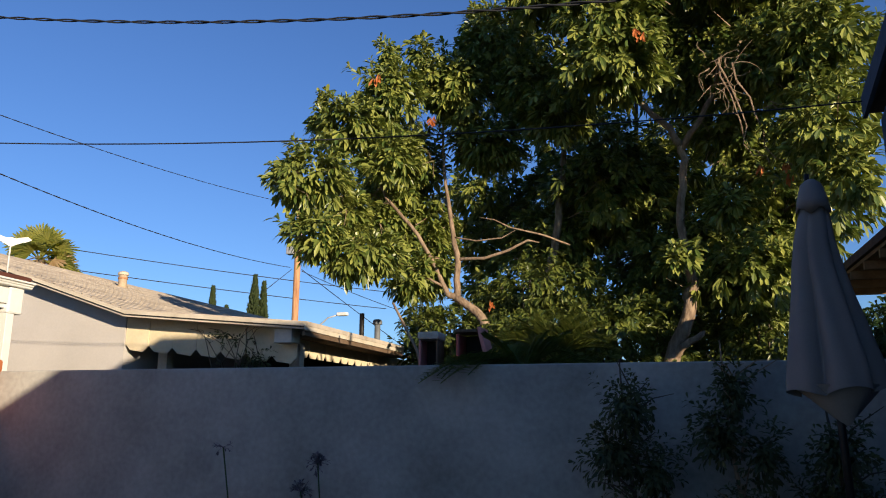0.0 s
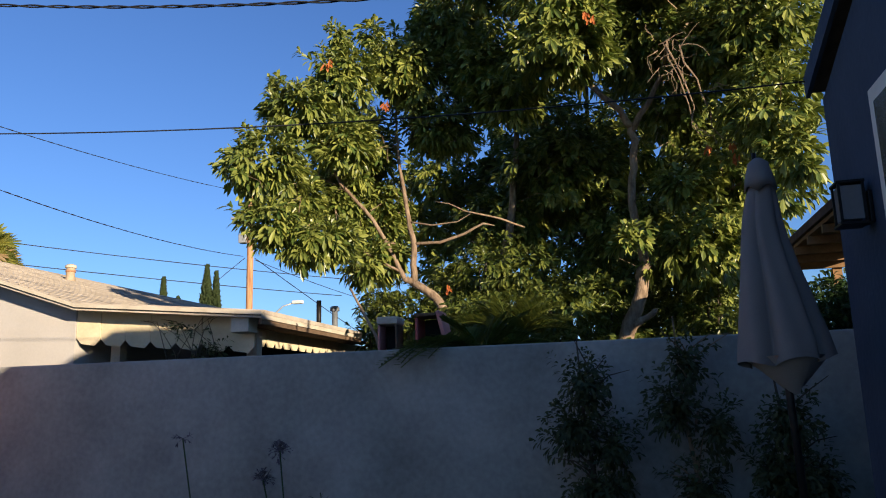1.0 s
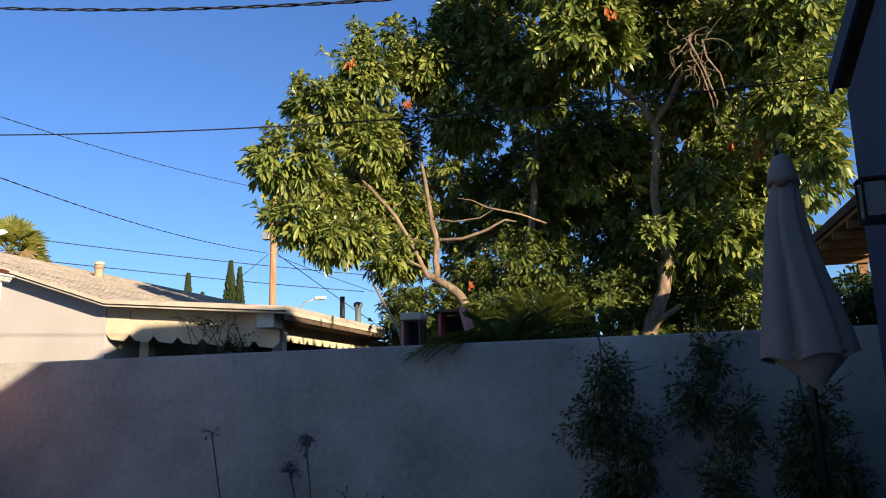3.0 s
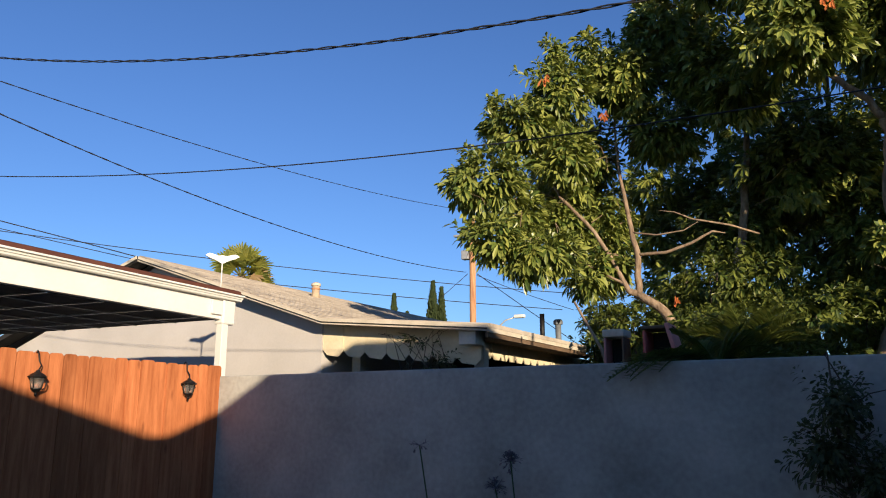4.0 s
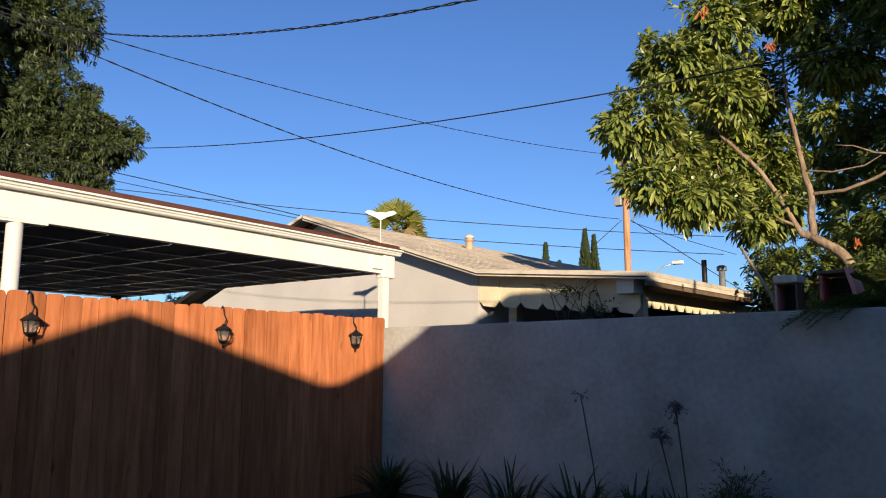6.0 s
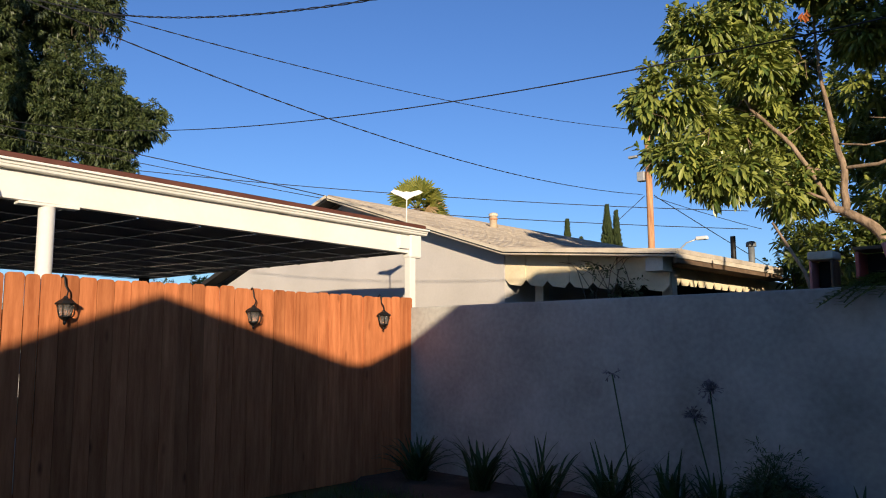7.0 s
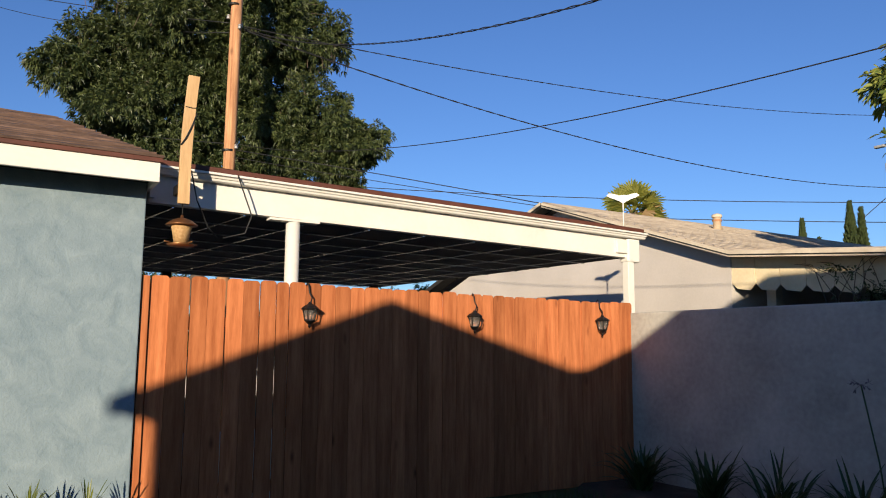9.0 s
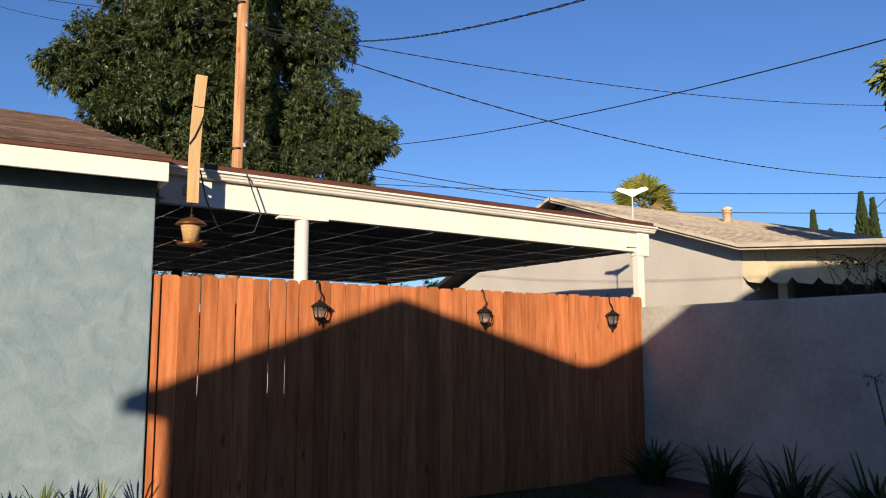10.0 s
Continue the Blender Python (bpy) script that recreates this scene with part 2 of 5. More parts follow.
def tube(verts, faces, pts, radii, sides=6):
    """Append a tapered tube through points to lists of verts and faces."""
    pts = [Vector(p) for p in pts]
    base = len(verts)
    side = None
    for i, p in enumerate(pts):
        t = (pts[min(i + 1, len(pts) - 1)] - pts[max(i - 1, 0)]).normalized()
        if side is None:
            side = t.orthogonal().normalized()
        side = (side - t * side.dot(t)).normalized()
        up = t.cross(side)
        for k in range(sides):
            a = 2 * math.pi * k / sides
            verts.append(tuple(p + (side * math.cos(a) + up * math.sin(a)) * radii[i]))
    for i in range(len(pts) - 1):
        for k in range(sides):
            j = (k + 1) % sides
            faces.append((base + i * sides + k, base + i * sides + j, base + (i + 1) * sides + j, base + (i + 1) * sides + k))
    faces.append(tuple(base + k for k in range(sides))[::-1])
    faces.append(tuple(base + (len(pts) - 1) * sides + k for k in range(sides)))


def rod(name, pts, radius, material, parent=None, sides=6, label=""):
    v, f = [], []
    tube(v, f, pts, [radius] * len(pts) if not isinstance(radius, (list, tuple)) else radius, sides)
    return raw(name, v, f, material, parent, label, True)


def sag(a, b, drop, n=24):
    a, b = Vector(a), Vector(b)
    return [a.lerp(b, i / n) - Vector((0, 0, drop * 4 * (i / n) * (1 - i / n))) for i in range(n + 1)]


def leaf(verts, faces, at, along, face, length, width, droop=0.25):
    """A pointed leaf of six faces, folded along its rib and bent down."""
    along, face = Vector(along).normalized(), Vector(face)
    side = along.cross(face)
    side = side.normalized() if side.length > 1e-4 else along.orthogonal().normalized()
    nrm = side.cross(along)
    b = len(verts)
    at = Vector(at)
    for s, w in ((0.0, 0.12), (0.42, 0.82), (0.76, 1.0)):
        c = at + along * (length * s) - Vector((0, 0, droop * length * s * s))
        for k in (-1, 0, 1):
            verts.append(tuple(c + side * (k * w * width / 2) + nrm * (abs(k) * w * width * 0.16)))
    verts.append(tuple(at + along * length - Vector((0, 0, droop * length))))
    for r in (0, 3):
        for k in (0, 1):
            faces.append((b + r + k, b + r + k + 1, b + r + k + 4, b + r + k + 3))
    faces.append((b + 6, b + 7, b + 9))
    faces.append((b + 7, b + 8, b + 9))


def blade(verts, faces, at, along, face, length, width, droop=0.25):
    """A small far leaf: two triangles folded along the rib."""
    along, face, at = Vector(along).normalized(), Vector(face), Vector(at)
    side = along.cross(face)
    side = side.normalized() if side.length > 1e-4 else along.orthogonal().normalized()
    b = len(verts)
    mid = at + along * (length * 0.45)
    tip = at + along * length - Vector((0, 0, droop * length))
    lift = side.cross(along) * (width * 0.2)
    verts += [tuple(at), tuple(mid - side * (width / 2) + lift), tuple(tip), tuple(mid + side * (width / 2) + lift)]
    faces += [(b, b + 1, b + 2), (b, b + 2, b + 3)]


def clump(verts, faces, rng, at, outward, count, length, width, spread=1.1, droop=0.3, hang=0.0, make=leaf):
    """A rosette of leaves round the end of a twig."""
    out = Vector(outward).normalized()
    s = out.orthogonal().normalized()
    t = out.cross(s)
    a0 = rng.uniform(0, 6.3)
    for i in range(count):
        a = a0 + i * 2.4
        tilt = rng.uniform(0.35, 1.0) * spread
        d = out * math.cos(tilt) + (s * math.cos(a) + t * math.sin(a)) * math.sin(tilt) - Vector((0, 0, hang))
        p = Vector(at) - out * rng.uniform(0, 0.10) + d * 0.02
        k = rng.uniform(0.7, 1.15)
        make(verts, faces, p, d.normalized(), out + Vector((0, 0, 0.5)), length * k, width * k, droop * rng.uniform(0.5, 1.5))


def crown(rng, blobs, density, count, length, width, shell=0.55, lean=(0, 0, 0.25), droop=0.3, floor_z=-9.0, hang=0.22, make=leaf):
    """Leaf rosettes through ellipsoids (x, y, z, across, high): more of them near the skin. Also returns the rosettes' places."""
    v, f, spots = [], [], []
    for x, y, z, r, h in blobs:
        n = int(density * r * r * h ** 0.5)
        for i in range(n):
            d = Vector((rng.gauss(0, 1), rng.gauss(0, 1), rng.gauss(0, 1))).normalized()
            k = shell + (1 - shell) * rng.random() if rng.random() < 0.75 else rng.random() ** 0.5
            bulge = 0.86 + 0.55 * noise.noise(Vector((x + d.x * 2.1, y + d.y * 2.1, z + d.z * 2.1)))
            p = Vector((x + d.x * r * k * bulge, y + d.y * r * k * bulge, z + d.z * h * k * bulge))
            if p.z < floor_z:
                continue
            out = d + Vector(lean) + Vector((rng.uniform(-0.5, 0.5), rng.uniform(-0.5, 0.5), rng.uniform(-0.4, 0.4)))
            clump(v, f, rng, p, out, count + rng.randint(-2, 2), length, width, droop=droop, hang=hang, make=make)
            spots.append(p)
    return v, f, spots


# ---------------------------------------------------------------- ground and the block wall
def ground_sheet():
    bm = bmesh.new()
    xs = [-900, -300, -120, -60, -30] + [-20 + i for i in range(36)] + [30, 60, 120, 300, 900]
    rows_ = []
    for y in xs:
        rows_.append([bm.verts.new((x, y, -0.02 + 0.02 * noise.noise(Vector((x * 0.7, y * 0.7, 0))) if abs(x) < 25 and abs(y) < 25 else -0.02)) for x in xs])
    for a, b in zip(rows_, rows_[1:]):
        for i in range(len(xs) - 1):
            bm.faces.new((a[i], a[i + 1], b[i + 1], b[i]))
    return part("ground", bm, LAWN, smooth=True)


tagged(ground_sheet(), "dark lawn and bare earth of a back yard", "ground", kind="structure")
bed = bmesh.new()
grid_x = [-5.98 + 0.25 * i for i in range(44)]
bed_rows = []
for j in range(6):
    bed_rows.append([bed.verts.new((x, 5.0 + 0.18 * j, (0.0 if j == 0 else 0.06 + 0.03 * noise.noise(Vector((x * 2, j * 0.7, 3)))) - (0.03 if j == 0 else 0))) for x in grid_x])
for a, b in zip(bed_rows, bed_rows[1:]):
    for i in range(len(grid_x) - 1):
        bed.faces.new((a[i], a[i + 1], b[i + 1], b[i]))
tagged(part("planting_bed", bed, SOIL, smooth=True), "damp brown soil bed along the stuccoed wall", "planting bed", kind="structure")

# slab hidden by the fence, added to bounce light onto the ceiling bars
tagged(part("patio_slab", boxed(-13.6, -6.22, 0.96, 6.5, -0.05, 0.03, bevel=0.005), CONCRETE), "unseen pale concrete slab added to bounce light up to the patio ceiling", "paving", kind="structure")
WALL_TOP = 1.77
wall = boxed(-6.095, 9.0, 5.9, 6.08, -0.1, WALL_TOP, bevel=0.012)
tagged(part("wall_north", wall, STUCCO_GREY), "grey stuccoed block wall in evening shade", "garden wall", kind="structure")


# ---------------------------------------------------------------- fence
def picket_mesh(width, height):
    bm = bmesh.new()
    w, c = width / 2, 0.023
    poly = [(-w, 0), (w, 0), (w, height - c), (w - c * 0.35, height - c * 0.4), (w - c, height), (-w + c, height), (-w + c * 0.35, height - c * 0.4), (-w, height - c)]
    prism(bm, poly, "x", -0.009, 0.009)
    bmesh.ops.recalc_face_normals(bm, faces=bm.faces[:])
    me = bpy.data.meshes.new("picket")
    bm.to_mesh(me)
    bm.free()
    me.materials.append(REDWOOD)
    return me


FENCE_X = -6.0
fence = thing("picket_fence", "dog-eared redwood picket fence, half lit by low sun", "fence", (FENCE_X, 0, 0))
for z in (0.30, 0.78, 1.56):
    part("rail", boxed(-0.058, -0.012, 0.93, 5.88, z - 0.045, z + 0.045, bevel=0.004), REDWOOD, fence)
for y in (0.965, 3.4, 5.84):
    part("post", boxed(-0.15, -0.06, y - 0.045, y + 0.045, -0.05, 1.76 if y > 1 else 1.83, bevel=0.005), REDWOOD, fence)
rng = random.Random(4)
# joints between the pickets along the fence; the ones in SLITS stand open low down
JOINTS = [0.998, 1.136, 1.292, 1.42, 1.566, 1.695, 1.834, 1.974, 2.081, 2.218, 2.353, 2.486, 2.622, 2.755, 2.897, 3.031, 3.166, 3.288, 3.406, 3.544, 3.69, 3.842, 3.98, 4.11, 4.235, 4.36, 4.49, 4.63, 4.763, 4.90, 5.056, 5.207, 5.337, 5.472, 5.604, 5.734, 5.915]
SLITS = {1: 0.007, 3: 0.006, 5: 0.0045, 6: 0.011, 7: 0.012, 21: 0.007, 24: 0.008}
for k, (y0, y1) in enumerate(zip(JOINTS, JOINTS[1:])):
    a, b = y0 + SLITS.get(k, 0.0035) / 2, y1 - SLITS.get(k + 1, 0.0035) / 2
    ob = new("picket", picket_mesh(b - a, 1.885 - 0.0085 * (y0 - 1.0) + rng.uniform(-0.008, 0.008)))
    ob.parent = fence
    lean = 0.16 * (k in SLITS) - 0.16 * (k + 1 in SLITS)
    ob.matrix_world = pose(FENCE_X + rng.uniform(-0.004, 0.004), (a + b) / 2, 0.025, lean, rng.uniform(-0.2, 0.2), rng.uniform(-1.2, 1.2))
part("batten", boxed(-0.05, -0.0125, 0.955, 1.04, 0.0, 1.85, bevel=0.003), REDWOOD, fence)
ob = part("end_board", boxed(-0.03, 0.024, 0.938, 0.9935, 0.0, 1.90, bevel=0.003), REDWOOD, fence)


def hanging_lantern():
    lan = thing("hanging_lantern", "small black metal lantern with glass panes hooked on the fence", "lantern", group="lanterns on the fence")
    hook = [(0.0, 0, 0.0), (0.02, 0, 0.02), (0.035, 0.004, 0.0), (0.03, 0.016, -0.06), (0.05, 0.03, -0.10), (0.07, 0.012, -0.13), (0.075, 0.0, -0.15)]
    rod("hook", hook, 0.006, BLACK, lan)
    c = (0.075, 0, 0)
    part("roof", turned(bmesh.new(), [(0.012, -0.14), (0.02, -0.155), (0.055, -0.175), (0.078, -0.195), (0.074, -0.202)], 8, c), BLACK, lan)
    glass = part("glass", turned(bmesh.new(), [(0.056, -0.2), (0.038, -0.285)], 8, c), GLASS, lan, "clear glass panes")
    glass.visible_shadow = False
    for k in range(4):
        a = math.pi / 4 + k * math.pi / 2
        rod("bar", [(c[0] + 0.060 * math.cos(a), 0.060 * math.sin(a), -0.2), (c[0] + 0.041 * math.cos(a), 0.041 * math.sin(a), -0.288)], 0.005, BLACK, lan, 5)
    part("base", turned(bmesh.new(), [(0.045, -0.282), (0.046, -0.292), (0.026, -0.31), (0.010, -0.322), (0.013, -0.335), (0.004, -0.352)], 8, c), BLACK, lan)
    rod("scroll", [(c[0], 0.052, -0.215), (c[0], 0.075, -0.24), (c[0], 0.066, -0.28), (c[0], 0.045, -0.30)], 0.005, BLACK, lan, 5)
    return lan


first = hanging_lantern()
first.matrix_world = pose(FENCE_X + 0.012, 2.22, 1.885, 0, 0, 6)
for y, turn in ((3.86, -14), (5.41, 10)):
    copy_thing(first, pose(FENCE_X + 0.012, y, 1.868, 0, 0, turn))


# ---------------------------------------------------------------- garage
garage = thing("garage", "blue-grey stuccoed garage with brown shingled hip roof", "garage")
part("wall", boxed(-10.4, -5.95, -9.0, 0.93, -0.1, 2.6, bevel=0.01), STUCCO_BLUE, garage)
part("fascia", boxed(-5.68, -5.65, -9.3, 0.96, 2.54, 2.68, bevel=0.004), WHITE, garage, "white painted fascia board")
part("side_fascia", boxed(-10.7, -5.682, 0.935, 0.96, 2.54, 2.68), WHITE, garage, "white painted fascia board")
# near-black sheet puts the shade under the overhang into colour
part("soffit", boxed(-5.948, -5.682, -9.0, 0.933, 2.585, 2.60), DARK, garage, "near-black sheet for the shade under the eave")
part("drip_edge", boxed(-5.70, -5.635, -9.3, 0.975, 2.682, 2.715, bevel=0.004), BROWN, garage, "brown metal drip edge")
RIDGE_X, RIDGE_Z, RIDGE_Y = -8.0, 3.55, 0.40
EAVE_X, EAVE_Z, EAVE_Y = -5.63, 2.717, 0.98
rf = bmesh.new()
q = [rf.verts.new(p) for p in ((EAVE_X, -9.3, EAVE_Z), (EAVE_X, EAVE_Y, EAVE_Z), (RIDGE_X, RIDGE_Y, RIDGE_Z), (RIDGE_X, -9.3, RIDGE_Z), (-10.7, EAVE_Y, EAVE_Z), (-10.7, -9.3, EAVE_Z))]
for ix in ((0, 1, 2, 3), (1, 4, 2), (3, 2, 4, 5), (0, 3, 5), (0, 5, 4, 1)):
    rf.faces.new([q[k] for k in ix])
roof = part("roof", rf, SHINGLE, garage, "brown asphalt shingle roof")
rng = random.Random(6)
courses = 18
for k in range(courses):
    f0, f1 = k / courses, (k + 1) / courses
    bm = bmesh.new()
    y0 = -4.0
    ends = [EAVE_Y + (RIDGE_Y - EAVE_Y) * f for f in (f0, f1)]
    xs_ = [EAVE_X + (RIDGE_X - EAVE_X) * f for f in (f0, f1)]
    zs_ = [EAVE_Z + (RIDGE_Z - EAVE_Z) * f for f in (f0, f1)]
    n = 40
    lo_, hi_, un_ = [], [], []
    for j in range(n + 1):
        s = j / n
        ya, yb = y0 + (ends[0] - y0) * s, y0 + (ends[1] - y0) * s
        w = rng.uniform(0.008, 0.020)
        lo_.append(bm.verts.new((xs_[0] + rng.uniform(-0.006, 0.006), ya, zs_[0] + w)))
        hi_.append(bm.verts.new((xs_[1], yb, zs_[1] + 0.004)))
        un_.append(bm.verts.new((xs_[0], ya, zs_[0] - 0.002)))
    for j in range(n):
        bm.faces.new((lo_[j], lo_[j + 1], hi_[j + 1], hi_[j]))
        bm.faces.new((un_[j], un_[j + 1], lo_[j + 1], lo_[j]))
    part("shingle_course", bm, SHINGLE, roof)

# ---------------------------------------------------------------- patio cover behind the fence
patio = thing("patio_cover", "white-beamed patio cover with dark ceiling panels, deepened in colour for shade", "patio cover")


def fall(bm):
    """The cover falls a little along the fence."""
    for v in bm.verts:
        v.co.z -= 0.0175 * (v.co.y - 1.0)
    return bm


part("beam", fall(boxed(-6.20, -6.12, 0.97, 6.08, 2.472, 2.70, bevel=0.006)), WHITE, patio, "white painted beam")
part("gutter", fall(prism(bmesh.new(), [(-6.119, 2.688), (-6.062, 2.688), (-6.052, 2.694), (-6.046, 2.712), (-6.036, 2.713), (-6.03, 2.728), (-6.016, 2.732), (-6.005, 2.735), (-6.005, 2.752), (-6.119, 2.752)], "y", 1.0, 6.22)), WHITE, patio, "white moulded gutter")
part("drip_edge", fall(boxed(-6.12, -6.01, 0.985, 6.16, 2.754, 2.793, bevel=0.004)), BROWN, patio, "brown roof edge")
# dark panels, coloured blacker still to hold the shade under the cover
part("roof", fall(prism(bmesh.new(), [(-6.205, 0.97), (-6.205, 5.98), (-11.5, 5.64), (-11.7, 0.97)], "z", 2.470, 2.62)), SOFFIT, patio, "dark ceiling panels, deepened in colour for shade")
part("roof_skin", fall(prism(bmesh.new(), [(-6.02, 2.797), (-7.4, 2.84), (-11.75, 2.80), (-11.75, 2.72), (-6.5, 2.72)], "y", 0.985, 6.14)), BROWN, patio, "brown roofing")
part("flashing", boxed(-6.10, -6.03, 0.965, 1.0, 2.50, 2.70), WHITE, patio)
for k in range(9):
    x = -6.75 - 0.6 * k
    part("tee_bar", fall(boxed(x - 0.008, x + 0.008, 1.0, 5.97 + 0.064 * (x + 6.2), 2.459, 2.469)), DULL_BAR, patio, "dull grey ceiling bar")
# the cross bars run a little askew to the beam
for k in range(9):
    y = 1.15 + 0.563 * k
    reach = min(5.3, (y - 1.0) / 0.114)
    if reach > 0.3:
        bm = boxed(-reach, 0.08, -0.008, 0.008, 2.451, 2.458)
        for v in bm.verts:
            v.co.y += y + 0.114 * v.co.x
            v.co.x -= 6.21
        part("cross_bar", fall(bm), BAR, patio, "thin white ceiling bar")
for x, y, sq in ((-6.16, 2.15, False), (-11.42, 5.5, True), (-11.5, 2.2, True)):
    bm = boxed(x - 0.06, x + 0.06, y - 0.06, y + 0.06, -0.05, 2.47, bevel=0.01) if sq else turned(bmesh.new(), [(0.06, -0.05), (0.06, 2.44)], 24, (x, y, 0))
    part("post", bm, WHITE if not sq else DARK, patio, "white round post" if not sq else "dark post", not sq)
part("bracket", boxed(-6.20, -6.10, 1.93, 2.37, 2.428, 2.448, bevel=0.003), WHITE, patio)
part("corner_post", boxed(-6.19, -6.10, 5.995, 6.085, -0.05, 2.40, bevel=0.006), WHITE, patio, "white square corner post")
part("corner_block", boxed(-6.22, -6.085, 5.985, 6.17, 2.335, 2.60, bevel=0.02), WHITE, patio, "white boxed beam end")
part("beam_hanger", boxed(-6.119, -6.09, 5.83, 5.98, 2.43, 2.58, bevel=0.004), WHITE, patio)

# white bird ornament on the beam's end
rod("ornament_pole", [(0, 0, 0), (0, 0, 0.34)], 0.008, WHITE)
orn = bpy.data.objects["ornament_pole"]
bm = bmesh.new()
outline = [(-0.25, 0.045), (-0.20, 0.075), (-0.13, 0.065), (-0.06, 0.045), (0.0, 0.055), (0.06, 0.045), (0.13, 0.065), (0.20, 0.075), (0.25, 0.045), (0.19, 0.015), (0.12, -0.005), (0.06, -0.03), (0.0, -0.06), (-0.06, -0.03), (-0.12, -0.005), (-0.19, 0.015)]
prism(bm, [(u * 0.72, w * 0.85 + 0.37) for u, w in outline], "x", -0.012, 0.012)
bm.from_mesh(orn.data)
bmesh.ops.recalc_face_normals(bm, faces=bm.faces[:])
bpy.data.objects.remove(orn)
orn = part("bird_ornament", bm, WHITE)
orn.matrix_world = pose(-6.06, 5.9, 2.655, 0, 0, -40)
tagged(orn, "white spread-winged bird ornament on a thin rod", "ornament")

# plank with a hanging feeder
plank = thing("wooden_plank", "pale upright plank nailed to the patio beam", "plank", (-5.80, 1.164, 2.428))
bm = boxed(-0.018, 0.018, -0.041, 0.041, 0, 0.99, bevel=0.003)
bmesh.ops.subdivide_edges(bm, edges=[e for e in bm.edges if abs(e.verts[0].co.z - e.verts[1].co.z) > 0.5], cuts=6)
for v in bm.verts:
    v.co.y += 0.035 * v.co.z - 0.015 * math.sin(v.co.z * 3.0)
part("board", bm, CUT_WOOD, plank)
part("spacer", boxed(-0.26, -0.018, -0.025, 0.025, 0.10, 0.17), CUT_WOOD, plank)
rod("wire_tie", [(0.022, -0.045, 0.44), (0.026, -0.01, 0.50), (0.024, 0.03, 0.60), (0.022, 0.062, 0.70)], 0.005, CABLE, plank, 5, "dark cable across the board")
rod("wire_tie", [(0.021, -0.025, 0.74), (0.023, 0.02, 0.735), (0.021, 0.066, 0.74)], 0.003, CABLE, plank, 5)
feeder = thing("bird_feeder", "copper-roofed hanging bird feeder full of seed", "bird feeder", (-5.80, 1.16, 2.105))
rod("hanger", [(0, 0, 0.20), (0, 0, 0.33)], 0.004, BLACK, feeder, 5)
part("roof", turned(bmesh.new(), [(0.112, 0.158), (0.114, 0.163), (0.098, 0.178), (0.07, 0.198), (0.035, 0.212), (0.012, 0.216), (0.012, 0.235)], 20), BRASS, feeder, "copper domed roof", True)
part("seed_holder", turned(bmesh.new(), [(0.052, 0.03), (0.062, 0.09), (0.076, 0.152)], 16), SEED, feeder, "seed behind mesh", True)
part("tray", turned(bmesh.new(), [(0.05, 0.0), (0.09, 0.006), (0.102, 0.02), (0.096, 0.022), (0.06, 0.014)], 20), BRASS, feeder, "round copper tray", True)
for k in range(4):
    a = k * math.pi / 2 + 0.4
    rod("perch", [(0.08 * math.cos(a), 0.08 * math.sin(a), 0.02), (0.14 * math.cos(a), 0.14 * math.sin(a), 0.03)], 0.006, BRASS, feeder, 5)
for pts in ([(-6.0, 1.62, 2.74), (-5.985, 1.66, 2.62), (-5.99, 1.74, 2.42), (-6.02, 1.70, 2.28), (-6.1, 1.55, 2.24)], [(-5.94, 1.24, 2.72), (-5.97, 1.30, 2.5), (-6.0, 1.40, 2.3), (-6.1, 1.5, 2.24)]):
    tagged(rod("loose_cable", pts, 0.006, CABLE, sides=5), "black cable hanging loose off the patio roof", "cable", group="loose cables")

# pale wall added far behind the fence so its slits show bright
back = boxed(-22.3, -22.0, -8.0, 24.0, -0.1, 2.3, bevel=0.01)
tagged(part("wall_west", back, STUCCO_WARM), "added pale wall that shows bright through the fence slits", "garden wall", kind="structure")

# ---------------------------------------------------------------- neighbour's house behind the wall
house = thing("neighbour_house", "pale stuccoed bungalow with sun-bleached low roof and porch", "house")
HY = 7.86
part("wall", prism(bmesh.new(), [(-13.2, -0.1), (-6.215, -0.1), (-6.215, 2.58), (-9.45, 3.62), (-13.2, 2.38)], "y", HY, HY + 8), STUCCO_WARM, house, "pale stucco gable wall")


def slab(poly, y0, y1, thick, name, material, label):
    low = [(x, z - thick) for x, z in reversed(poly)]
    return part(name, prism(bmesh.new(), list(poly) + low, "y", y0, y1), material, house, label)


slab([(-14.4, 2.22), (-9.58, 3.75), (-6.02, 2.59)], 7.62, 17.0, 0.06, "roof", ROOFING, "sun-bleached grey roofing")
# one board in two colours: near-black for its shaded length, cream where lit
slab([(-14.42, 2.20), (-9.60, 3.73)], 7.58, 7.619, 0.08, "left_barge_board", DARK, "left barge board coloured near-black for shade")
slab([(-10.2, 3.55), (-9.60, 3.74)], 7.565, 7.579, 0.05, "apex_board", CREAM, "cream end for the lit top of the left barge board")
# the gable's eave shade, laid in as a near-black sheet
slab([(-14.38, 2.155), (-9.62, 3.665)], 7.62, 7.855, 0.02, "left_soffit", DARK, "near-black sheet for the shade under the eave")
slab([(-9.58, 3.73), (-6.02, 2.57), (-3.69, 2.36)], 7.58, 7.619, 0.075, "barge_board", CREAM, "weathered cream barge board")
# dark strip drawn in as the shadow line below the roofing
slab([(-9.56, 3.685), (-6.02, 2.527), (-3.69, 2.318)], 7.568, 7.578, 0.012, "shadow_line", DARK, "dark strip drawn as the shadow line under the roof edge")
slab([(-6.018, 2.588), (-3.68, 2.375)], 7.62, 10.85, 0.05, "porch_roof", ROOFING, "low porch roof")
